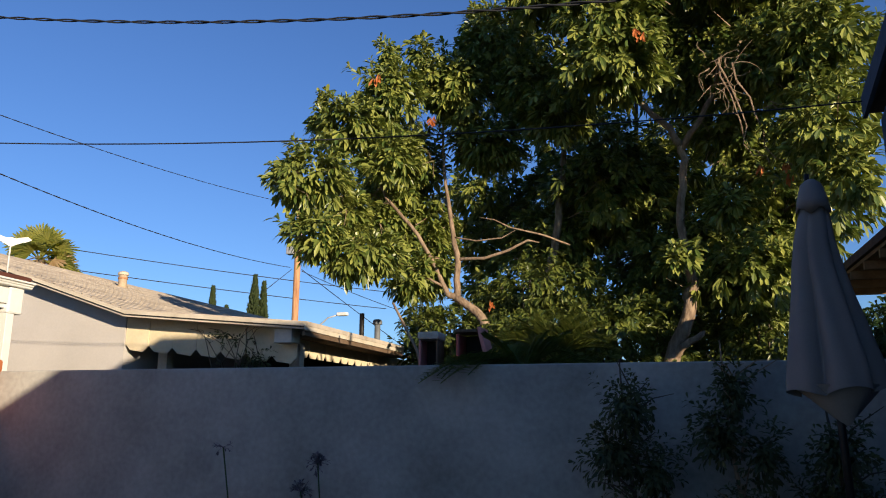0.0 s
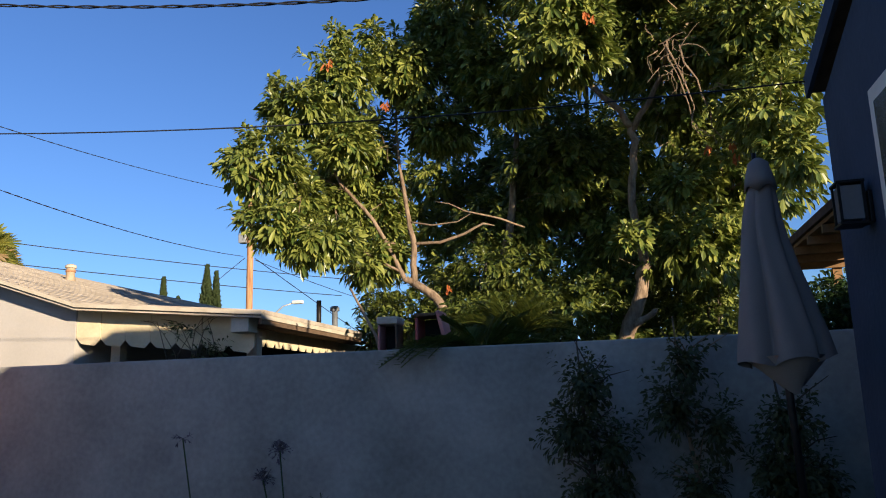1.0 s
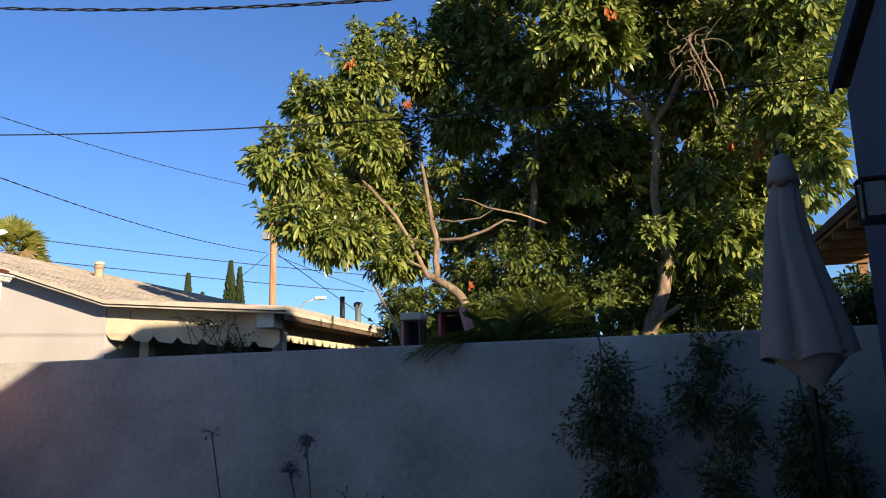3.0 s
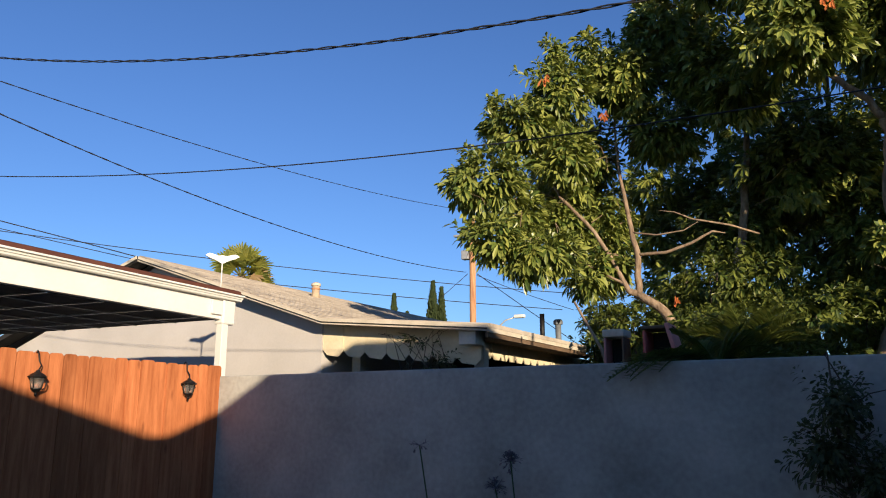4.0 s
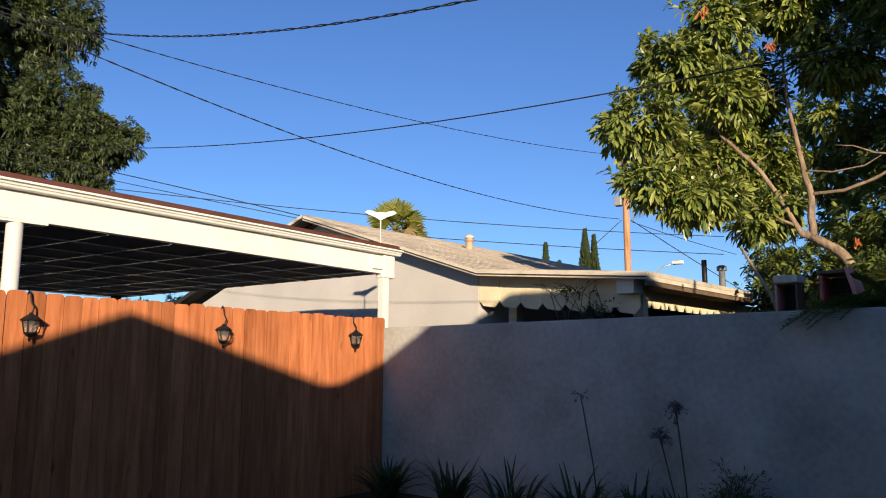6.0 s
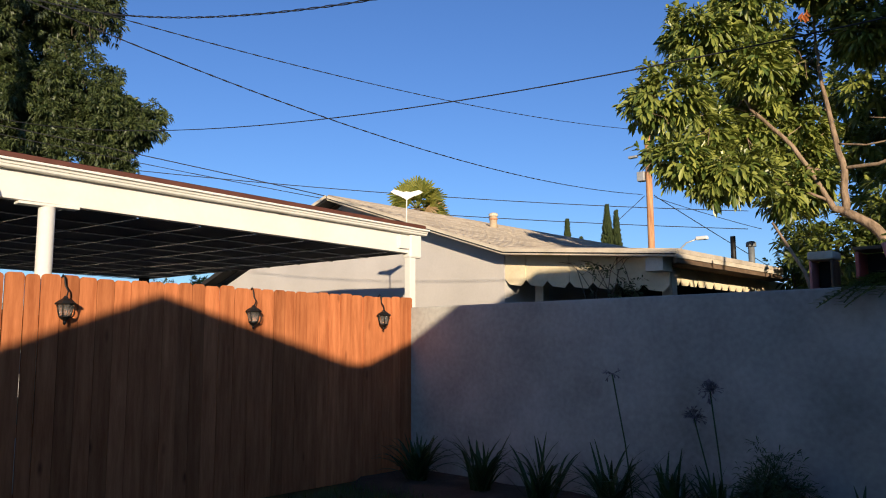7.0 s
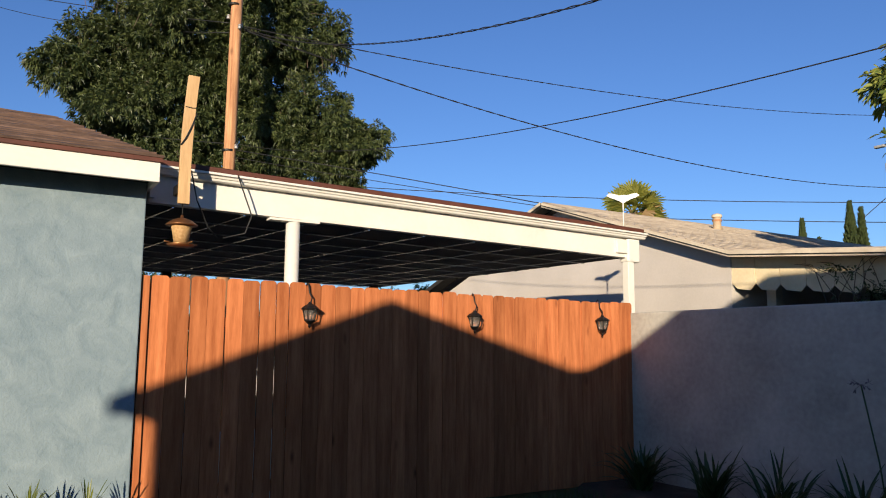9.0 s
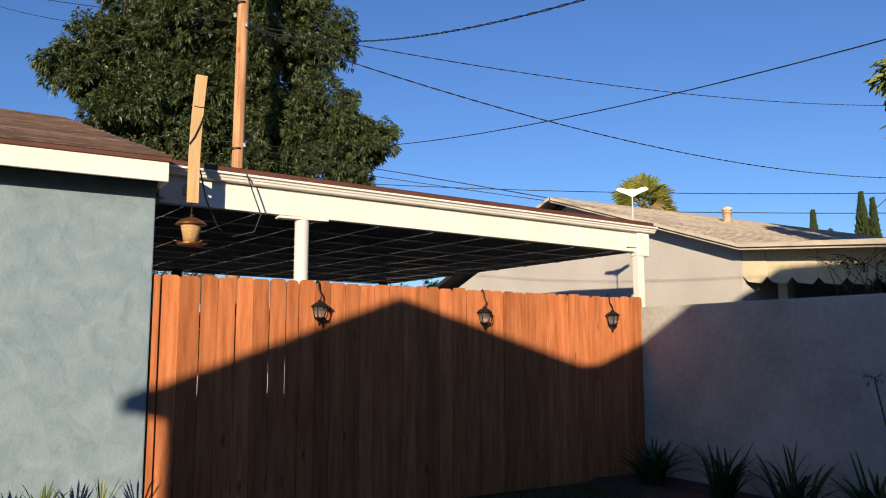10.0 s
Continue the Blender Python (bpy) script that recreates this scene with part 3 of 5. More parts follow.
part("porch_fascia", boxed(-3.72, -3.685, 7.62, 10.85, 2.275, 2.335, bevel=0.004), CREAM, house, "weathered porch fascia")
part("fascia_strip", boxed(-3.735, -3.70, 7.62, 10.85, 2.222, 2.273, bevel=0.004), OLD_WOOD, house, "brown weathered strip under the fascia")
# panel added to darken the shaded band between fascia and valance
part("porch_soffit", boxed(-4.085, -3.74, 7.93, 11.5, 2.245, 2.262), OLD_WOOD, house, "dark panel added for the shade under the porch eave")
rng = random.Random(8)
for k in range(24):
    x0 = -6.1 - k * 0.145
    z0 = 2.62 + (-6.02 - x0) * 0.3258
    bm = boxed(-0.004, 0.004, 7.6, 16.9, -0.006, 0.006, m=pose(x0, 0, z0 - 0.028, 0, 0, 0))
    part("roofing_course", bm, ROOFING, house)
for k, y in enumerate((7.9, 8.9, 9.9)):
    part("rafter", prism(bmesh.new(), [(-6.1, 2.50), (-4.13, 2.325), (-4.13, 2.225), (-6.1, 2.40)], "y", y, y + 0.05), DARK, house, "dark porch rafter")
for x in (-5.85, -4.07):
    part("porch_post", boxed(x - 0.065, x + 0.065, 8.12, 8.25, -0.1, 2.30 if x < -5 else 2.2, bevel=0.006), CREAM, house, "cream porch post")
part("post_head", boxed(-4.08, -3.87, 7.64, 7.86, 2.15, 2.315, bevel=0.006), CREAM, house)
# porch walls coloured near-black so the inside reads as deep shade
part("porch_back_wall", boxed(-6.36, -4.15, 10.9, 11.0, -0.1, 2.4), DARK, house, "porch wall coloured near-black for the shade inside")
part("porch_far_side", boxed(-4.0, -3.92, 9.2, 10.9, -0.1, 1.95), DARK, house, "porch wall coloured near-black for the shade inside")


def valance_mesh(w, drop, slope):
    bm = bmesh.new()
    c, a, b = w * 0.22, 0.003, w - 0.003
    prism(bm, [(a, 0), (a, 0.07 - drop), (a + c, -drop), (b - c, slope - drop), (b, slope + 0.07 - drop), (b, slope)], "y", -0.009, 0.009)
    bmesh.ops.recalc_face_normals(bm, faces=bm.faces[:])
    me = bpy.data.meshes.new("valance_board")
    bm.to_mesh(me)
    bm.free()
    me.materials.append(VALANCE)
    return me


front_board, side_board = valance_mesh(2.30 / 7, 0.395, -0.195 / 7), valance_mesh(3.1 / 13, 0.215, 0)
for k in range(23):
    ob = new("valance_board", front_board if k < 7 else side_board)
    ob.parent = house
    j = k if k < 7 else k - 7
    ob.matrix_world = pose(-6.21 + j * 2.30 / 7, 7.88 + 0.008 * (j % 2), 2.525 - j * 0.195 / 7, 0.8 * (j % 3), 0, 0) if k < 7 else pose(-4.105 + 0.006 * (j % 2), 8.30 + j * 3.1 / 13, 2.258, 0, 0, 90)
    ob["label"] = "scalloped cream valance board"
vent = thing("roof_vent", "banded metal roof vent with pale cap and rusty collar", "vent", (-8.66, 10.7, 3.42))
part("pipe", turned(bmesh.new(), [(0.095, 0.0), (0.07, 0.08), (0.07, 0.29)], 16), TAN, vent, smooth=True)
part("collar", turned(bmesh.new(), [(0.08, 0.165), (0.08, 0.195)], 16), RUST_CAP, vent, "rusty collar")
part("cap", turned(bmesh.new(), [(0.088, 0.235), (0.088, 0.275), (0.04, 0.30)], 16), CREAM, vent, "pale dusty cap")
for x, y, z0, z1, r, cap in ((-4.11, 10.22, 2.3, 2.80, 0.035, False), (-3.88, 10.25, 2.3, 2.67, 0.042, True)):
    pipe = thing("vent_pipe", "vent pipe rising through the porch roof", "pipe", (x, y, 0), "vent pipes")
    part("stack", turned(bmesh.new(), [(r, z0), (r, z1)], 12), BLACK if not cap else PIPE, pipe, smooth=True)
    if cap:
        part("hood", turned(bmesh.new(), [(r * 1.6, z1 - 0.03), (r * 1.6, z1 + 0.02), (r, z1 + 0.04)], 12), PIPE, pipe)

# ---------------------------------------------------------------- own house beside and behind the camera
own = thing("own_house", "dark blue stuccoed house in shade with dark eaves", "house")
prof = [(-5.06, -0.1), (4.66, -0.1), (4.66, 3.02), (2.05, 3.93), (-0.78, 2.93), (-1.33, 2.93), (-3.05, 3.54), (-5.06, 2.83)]
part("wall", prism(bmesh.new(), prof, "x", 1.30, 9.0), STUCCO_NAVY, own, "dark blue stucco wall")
top = [(-5.27, 2.84), (-3.05, 3.63), (-1.33, 3.01), (-0.78, 3.01), (2.05, 4.03), (4.72, 3.19)]
part("roof", prism(bmesh.new(), top + [(y, z - 0.10) for y, z in reversed(top)], "x", 1.25, 9.3), SHINGLE, own, "brown shingle roof with dark eaves")
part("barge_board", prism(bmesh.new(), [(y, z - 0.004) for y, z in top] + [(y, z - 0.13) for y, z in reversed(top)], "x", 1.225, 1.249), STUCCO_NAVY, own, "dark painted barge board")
rod("service_mast", [(1.4, 4.58, 3.1), (1.4, 4.58, 3.98)], 0.025, GALV, own, 10, "metal service mast")
win = part("window", boxed(1.275, 1.299, 3.25, 3.85, 1.55, 2.75, bevel=0.004), WHITE, own, "white window frame")
part("pane", boxed(1.268, 1.274, 3.33, 3.77, 1.63, 2.67), GLASS, win, "dark window pane")
lamp = thing("wall_lamp", "black-framed coach lamp, unlit, on the blue wall", "wall lamp", (1.298, 4.10, 2.16))
part("backplate", boxed(-0.02, 0.0, -0.05, 0.05, 0.0, 0.16, bevel=0.004), BLACK, lamp)
part("arm", boxed(-0.07, -0.02, -0.012, 0.012, 0.17, 0.19), BLACK, lamp)
FROSTED = mat("frosted lamp glass", (0.16, 0.16, 0.17), (0.22, 0.22, 0.23), 6.0, 0.3, 0.0)
g = part("glass", boxed(-0.145, -0.045, -0.05, 0.05, 0.02, 0.19), FROSTED, lamp, "pale frosted glass box")
g.visible_shadow = False
for dx in (-0.15, -0.04):
    for dy in (-0.055, 0.055):
        part("corner_bar", boxed(dx - 0.006, dx + 0.006, dy - 0.006, dy + 0.006, 0.005, 0.20), BLACK, lamp)
part("top_plate", boxed(-0.16, -0.03, -0.065, 0.065, 0.20, 0.215, bevel=0.003), BLACK, lamp)
part("bottom_plate", boxed(-0.16, -0.03, -0.065, 0.065, -0.01, 0.005, bevel=0.003), BLACK, lamp)

# ---------------------------------------------------------------- closed umbrella
umb = thing("patio_umbrella", "closed grey canvas patio umbrella hanging in folds", "umbrella", (0.84, 4.2, 0))
bm = bmesh.new()
rings, N = [], 128
# height, left and right edge of the hanging cloth
levels = [(2.55, -0.045, 0.0), (2.50, -0.075, 0.03), (2.40, -0.09, 0.052), (2.25, -0.131, 0.067), (2.115, -0.154, 0.091), (1.98, -0.170, 0.122), (1.86, -0.186, 0.156), (1.75, -0.20, 0.184), (1.655, -0.212, 0.212), (1.58, -0.222, 0.228), (1.525, -0.228, 0.239)]
for i, (z, x0, x1) in enumerate(levels):
    ring = []
    for k in range(N):
        a = 2 * math.pi * k / N
        deep = min(1, max(0, (2.48 - z) / 0.5))
        pleat = abs(math.cos(2.5 * a + 0.55 + 0.25 * math.sin(z * 2.6)))
        fold = 1.0 - 0.30 * deep * (1 - pleat) ** 2.2 + 0.03 * deep * math.cos(9 * a + z * 5)
        hem = 0.0
        if i == len(levels) - 1:
            hem = 0.012 * math.cos(a - 0.3) - 0.035 * (1 - pleat)
        half = (x1 - x0) / 2
        ring.append(bm.verts.new(((x0 + x1) / 2 + half * fold * math.cos(a), 0.85 * half * fold * math.sin(a), z + hem)))
    rings.append(ring)
for a, b in zip(rings, rings[1:]):
    for k in range(N):
        bm.faces.new((a[k], a[(k + 1) % N], b[(k + 1) % N], b[k]))
bm.faces.new(rings[0])
part("canopy", bm, CANVAS, umb, "folded grey canvas", True)
bm = bmesh.new()
turned(bm, [(0.070, 2.415), (0.083, 2.395), (0.073, 2.46), (0.05, 2.545), (0.02, 2.57)], 24, (-0.02, 0, 0))
for k, v in enumerate(bm.verts):
    if 24 <= k < 48:
        v.co.z += 0.018 * math.cos(5 * math.atan2(v.co.y, v.co.x + 0.02))
part("top_cap", bm, CANVAS, umb, "small canvas vent cap", True)
bm = bmesh.new()
lo = []
for k in range(24):
    a = 2 * math.pi * k / 24
    lo.append((bm.verts.new((0.005 + 0.205 * math.cos(a), 0.175 * math.sin(a), 1.535)), bm.verts.new((0.03 + (0.035 + 0.012 * math.cos(5 * a)) * math.cos(a), 0.035 * math.sin(a), 1.365 + 0.02 * math.cos(2 * a)))))
for k in range(24):
    bm.faces.new((lo[k][0], lo[(k + 1) % 24][0], lo[(k + 1) % 24][1], lo[k][1]))
part("inner_cloth", bm, INNER, umb, "drooping inner cloth", True)
rod("pole", [(0.04, 0, 0.0), (-0.02, 0, 2.50)], 0.019, BLACK, umb, 12, "dark metal pole")
part("base", turned(bmesh.new(), [(0.25, 0.0), (0.25, 0.04), (0.08, 0.08), (0.03, 0.1), (0.03, 0.3)], 24, (0.04, 0, 0)), BLACK, umb, "round dark base", True)
rod("finial", [(-0.035, 0, 2.54), (-0.035, 0, 2.60)], 0.012, BLACK, umb, 8)

# ---------------------------------------------------------------- trees
def tree(name, label, limbs, blobs, seed, leaf_mat, density, count, length, width, bark, twigs=0.5, droop=0.3, shell=0.55, group="", make=leaf):
    """limbs: tapered paths of (x, y, z, radius); blobs: masses of foliage."""
    r = random.Random(seed)
    root = limbs[0][0]
    t = thing(name, label, "tree", (root[0], root[1], 0), group)
    inv = t.matrix_world.inverted()
    v, f, joints = [], [], []
    for limb in limbs:
        pts = []
        for a, b in zip(limb, limb[1:]):
            for k in range(4):
                s = k / 4
                p = Vector(a[:3]).lerp(Vector(b[:3]), s)
                w = 0.25 * a[3]
                pts.append((p + Vector((r.uniform(-w, w), r.uniform(-w, w), 0)) * (s > 0), a[3] + (b[3] - a[3]) * s))
        pts.append((Vector(limb[-1][:3]), limb[-1][3]))
        joints += [p for p, _ in pts]
        tube(v, f, [inv @ p for p, _ in pts], [w * 0.58 for _, w in pts], 8)
    raw("trunk", v, f, bark, t, "", True)
    lv, lf, spots = crown(r, blobs, density, count, length, width, shell, droop=droop, make=make)
    o = inv.translation
    raw("crown", [(x + o.x, y + o.y, z + o.z) for x, y, z in lv], lf, leaf_mat, t, "dense leafy crown, sunlit on one side")["kind"] = "stuff"
    v, f = [], []
    for p in spots:
        if r.random() < twigs:
            q0 = min(joints, key=lambda j: (j - p).length_squared)
            if (q0 - p).length > 0.15:
                reach = r.uniform(0.25, 0.6)
                start = q0.lerp(p, 0.0 if (q0 - p).length < reach else 1 - reach / (q0 - p).length)
                mid = start.lerp(p, 0.55) + Vector((r.uniform(-0.12, 0.12), r.uniform(-0.12, 0.12), r.uniform(-0.02, 0.16)))
                tube(v, f, [inv @ start, inv @ mid, inv @ p], [0.008, 0.005, 0.003], 3)
    if f:
        raw("twig_mass", v, f, bark, t, "thin twigs")["kind"] = "stuff"
    return t


LEFT_CROWN = [(-3.85, 10.2, 4.25, 0.6, 0.55), (-3.45, 9.3, 6.35, 0.2, 0.3), (-3.0, 9.5, 6.4, 0.22, 0.25), (-3.3, 9.2, 4.75, 0.5, 0.4), (-3.88, 9.0, 4.0, 0.42, 0.5), (-3.35, 10.6, 3.8, 0.6, 0.5), (-3.1, 10.0, 3.35, 0.5, 0.35), (-4.10, 8.42, 4.33, 0.62, 0.45), (-3.83, 8.86, 5.18, 0.57, 0.43), (-3.39, 9.25, 5.73, 0.55, 0.62), (-3.96, 8.36, 3.54, 0.48, 0.36), (-3.58, 8.85, 3.38, 0.60, 0.39), (-3.6, 10.4, 5.1, 0.72, 0.85), (-2.70, 10.10, 6.13, 0.73, 0.73), (-2.10, 10.6, 6.98, 0.83, 0.79), (-2.26, 10.3, 5.25, 0.66, 0.52), (-3.25, 10.6, 4.2, 0.5, 0.55), (-3.2, 9.8, 3.18, 0.4, 0.3)]
RIGHT_CROWN = [(0.25, 9.55, 3.25, 0.32, 0.26), (1.1, 10.7, 5.3, 0.7, 0.7), (0.9, 9.6, 3.9, 0.4, 0.3), (-1.15, 9.75, 5.45, 0.62, 0.46), (-1.5, 10.0, 6.0, 0.6, 0.6), (-0.36, 8.69, 5.50, 0.76, 0.44), (-0.42, 8.65, 5.98, 0.70, 0.40), (-1.02, 9.05, 6.90, 0.87, 0.56), (-0.2, 8.6, 6.5, 0.6, 0.4), (-0.60, 11.86, 4.98, 1.23, 1.14), (0.77, 10.55, 6.30, 0.94, 0.78), (0.9, 9.5, 6.95, 0.8, 0.5), (0.38, 10.37, 7.49, 1.15, 0.61), (1.65, 9.54, 5.69, 0.86, 0.71), (1.87, 8.79, 4.54, 0.63, 0.66), (2.04, 8.54, 3.85, 0.36, 0.49), (1.64, 10.55, 4.29, 0.95, 0.95), (1.16, 10.31, 3.27, 0.84, 0.61), (0.28, 11.87, 3.90, 0.97, 0.83), (1.93, 8.87, 5.61, 0.64, 0.64), (1.73, 9.73, 6.96, 1.02, 0.58), (-1.59, 12.16, 4.11, 0.91, 0.82)]
tree("broadleaf_tree", "leaning broadleaf tree with pale forked trunk behind the wall",
     [[(-1.85, 9.9, -0.1, 0.15), (-2.0, 9.82, 1.9, 0.13), (-2.11, 9.78, 2.37, 0.115), (-2.27, 9.76, 2.67, 0.105), (-2.58, 9.75, 2.90, 0.09)],
      [(-2.56, 9.75, 2.885, 0.085), (-2.70, 9.75, 2.96, 0.07), (-2.80, 9.75, 3.18, 0.055), (-3.12, 9.74, 3.79, 0.05), (-3.58, 9.7, 4.34, 0.04), (-3.75, 9.75, 4.7, 0.025), (-3.85, 9.8, 5.1, 0.012)],
      [(-2.57, 9.76, 2.89, 0.085), (-2.56, 9.78, 3.41, 0.07), (-2.65, 9.8, 3.88, 0.056), (-2.79, 9.95, 4.55, 0.042), (-2.90, 10.2, 5.15, 0.032), (-2.95, 10.4, 5.9, 0.02), (-2.7, 10.5, 6.6, 0.012)],
      [(-2.58, 9.78, 3.43, 0.04), (-2.18, 9.72, 3.41, 0.037), (-1.86, 9.72, 3.5, 0.033), (-1.60, 9.72, 3.62, 0.026), (-1.46, 9.8, 3.60, 0.01)],
      [(-2.62, 9.8, 3.74, 0.022), (-2.3, 9.75, 3.66, 0.02), (-1.95, 9.75, 3.68, 0.014), (-1.75, 9.8, 3.80, 0.006)],
      [(-1.15, 10.5, 3.70, 0.026), (-1.42, 9.9, 3.72, 0.024), (-1.85, 9.75, 3.82, 0.02), (-2.05, 9.72, 3.93, 0.013), (-2.24, 9.7, 3.97, 0.006)],
      [(-2.74, 9.75, 3.05, 0.035), (-3.0, 9.65, 3.20, 0.028), (-3.35, 9.5, 3.42, 0.02), (-3.6, 9.4, 3.54, 0.008)]],
     LEFT_CROWN, 3, LEAF_A, 900, 9, 0.14, 0.046, BARK, 0.05, 0.35)
tree("spreading_tree", "tall spreading broadleaf tree with pale forked trunk",
     [[(-0.25, 10.05, -0.1, 0.22), (-0.03, 10.05, 1.71, 0.18), (0.13, 10.05, 2.06, 0.165), (0.39, 10.05, 2.77, 0.135), (0.43, 10.05, 3.05, 0.115), (0.35, 10.05, 3.6, 0.095), (0.34, 10.05, 3.97, 0.09), (0.42, 10.06, 4.59, 0.085), (0.40, 10.06, 4.85, 0.085)],
      [(0.40, 10.06, 4.85, 0.085), (0.28, 10.07, 5.1, 0.075), (0.0, 10.1, 5.42, 0.065), (-0.5, 10.2, 6.1, 0.03), (-0.8, 10.3, 6.6, 0.01)],
      [(0.41, 10.06, 4.80, 0.075), (0.85, 9.95, 5.5, 0.055), (1.2, 9.8, 6.1, 0.03)],
      [(0.12, 10.02, 2.06, 0.09), (0.30, 9.95, 2.24, 0.075), (0.50, 9.9, 2.37, 0.06), (0.53, 9.89, 2.39, 0.02)],
      [(0.42, 10.1, 3.2, 0.05), (1.25, 10.5, 3.75, 0.045), (2.0, 10.4, 4.2, 0.03)],
      [(-1.7, 11.3, -0.1, 0.17), (-1.58, 11.3, 3.3, 0.14), (-1.45, 11.35, 4.0, 0.105), (-1.32, 11.45, 5.2, 0.08), (-1.2, 11.5, 6.6, 0.03)]],
     RIGHT_CROWN, 5, LEAF_A, 560, 10, 0.14, 0.056, BARK, 0.05, 0.35)
BACK = [(-3.0, 13.1, 5.35, 0.95, 0.85), (-2.3, 13.2, 4.7, 0.9, 0.75), (-2.95, 12.9, 4.4, 0.75, 0.6), (-2.6, 12.4, 2.2, 0.9, 0.7), (-1.2, 12.6, 2.2, 1.0, 0.8), (0.5, 12.6, 2.3, 1.0, 0.8), (-2.4, 12.0, 3.0, 0.8, 0.7), (-2.6, 12.9, 3.6, 0.9, 0.9), (-1.4, 13.2, 5.2, 1.4, 1.3), (0.3, 13.3, 5.6, 1.5, 1.5), (-0.4, 13.2, 3.4, 1.5, 1.0), (1.4, 12.6, 3.2, 1.2, 1.0), (2.2, 12.0, 4.6, 1.1, 1.3), (-1.6, 13.0, 7.0, 1.3, 1.0), (0.9, 12.8, 7.4, 1.4, 0.9), (2.4, 11.4, 6.3, 1.0, 1.1)]
tree("rear_tree", "dark dense broadleaf tree standing behind the others",
     [[(-0.3, 13.2, -0.1, 0.16), (-0.3, 13.2, 3.5, 0.12), (-0.2, 13.2, 7.0, 0.05)],
      [(-0.3, 13.2, 3.2, 0.09), (-1.2, 13.2, 5.2, 0.05)], [(-0.3, 13.2, 3.0, 0.09), (1.6, 12.5, 4.8, 0.04)]],
     BACK, 15, LEAF_A, 160, 10, 0.20, 0.062, BARK_DARK, 0.1, 0.35)
LOW = [(-3.7, 11.74, 2.98, 0.41, 0.41), (-3.53, 11.29, 2.49, 0.48, 0.41), (-3.13, 10.94, 2.71, 0.46, 0.4), (-3.76, 12.43, 2.43, 0.46, 0.46), (-2.75, 11.4, 2.85, 0.5, 0.45), (-2.9, 10.3, 2.45, 0.55, 0.5), (-2.3, 10.7, 2.6, 0.6, 0.5), (-1.7, 10.43, 3.18, 0.62, 0.47), (-1.7, 9.41, 2.37, 0.64, 0.32), (-0.62, 10.05, 2.52, 0.82, 0.52), (-1.16, 10.5, 3.16, 0.62, 0.47), (0.05, 11.07, 2.92, 0.65, 0.49), (0.95, 11.3, 2.55, 0.67, 0.52), (1.6, 10.9, 2.2, 0.49, 0.42), (0.5, 12.0, 2.3, 0.7, 0.6), (1.28, 11.0, 2.99, 0.65, 0.49)]
for k, (x, y, z, r_, h_) in enumerate(LOW):
    rr = random.Random(20 + k)
    sh = thing("shrub", "leafy green shrub growing behind the wall", "shrub", (x, y, 0), "shrubs behind the wall")
    v, f = [], []
    for j in range(5):
        tube(v, f, [(0, 0, 0), (rr.uniform(-0.15, 0.15), rr.uniform(-0.15, 0.15), z * 0.6), (rr.uniform(-0.4, 0.4) * r_, rr.uniform(-0.4, 0.4) * r_, z)], [0.03, 0.02, 0.008], 5)
    raw("stem", v, f, BARK_DARK, sh)
    v, f, _ = crown(rr, [(0, 0, z, r_ * 1.1, h_ * 1.1), (0.1, 0, z - h_ * 1.2, r_, h_)], 520 if k < 4 else 330, 9, 0.105, 0.04)
    raw("foliage", v, f, LEAF_S, sh)["kind"] = "stuff"
FAR = [(-17.02, 1.07, 7.09, 0.70, 0.63), (-17.44, 1.98, 7.53, 1.17, 1.17), (-17.22, 3.34, 8.39, 1.56, 1.43), (-16.80, 5.03, 8.73, 1.43, 1.30), (-16.23, 6.07, 8.47, 0.90, 1.16), (-15.89, 6.11, 6.75, 0.95, 0.95), (-15.31, 6.98, 5.93, 0.75, 0.56), (-16.78, 5.07, 6.83, 1.43, 1.30), (-17.21, 3.40, 6.54, 1.43, 1.17), (-17.05, 4.12, 10.42, 1.95, 1.04), (-17.10, 2.21, 6.45, 1.15, 0.77), (-15.69, 6.59, 5.84, 0.88, 0.76)]
FAR += [(-16.3, 5.6, 5.6, 1.0, 0.8), (-16.9, 4.2, 5.4, 1.2, 0.8), (-16.9, 2.9, 5.6, 1.0, 0.8), (-15.6, 6.6, 5.3, 0.7, 0.5), (-17.0, 2.0, 8.6, 0.7, 0.8)]
rng = random.Random(19)
CLUMPS = []
for x, y, z, r, h in FAR:
    CLUMPS.append((x, y, z, r * 0.9, h * 0.9))
    for k in range(12):
        d = Vector((rng.gauss(0, 1), rng.gauss(0, 1), rng.gauss(0, 1))).normalized()
        c = rng.uniform(0.30, 0.5)
        CLUMPS.append((x + d.x * r * 0.76, y + d.y * r * 0.76, z + d.z * h * 0.76, r * c, h * c))
tree("large_tree", "large dark dense evergreen tree beyond the patio cover",
     [[(-17, 4, -0.1, 0.3), (-17, 4, 4, 0.25), (-16.9, 4.2, 7, 0.2), (-16.9, 4.3, 10, 0.08)],
      [(-17, 4, 5, 0.14), (-16.2, 5.4, 6.2, 0.09), (-15.6, 6.6, 6.3, 0.04)],
      [(-17, 4, 5.2, 0.14), (-17.2, 2.5, 6.6, 0.09), (-17.2, 1.4, 7.3, 0.04)]],
     CLUMPS, 9, LEAF_B, 760, 9, 0.115, 0.034, BARK_DARK, 0.04, 0.35, make=blade)

# ---------------------------------------------------------------- poles, wires, street lamp, far trees
pole = thing("utility_pole", "weathered brown timber utility pole behind the patio", "utility pole", (-14.4, 3.8, 0), "utility poles")
rod("shaft", [(0, 0, -0.1), (0, 0.06, 12)], [0.12, 0.107], POLE_WOOD, pole, 16)
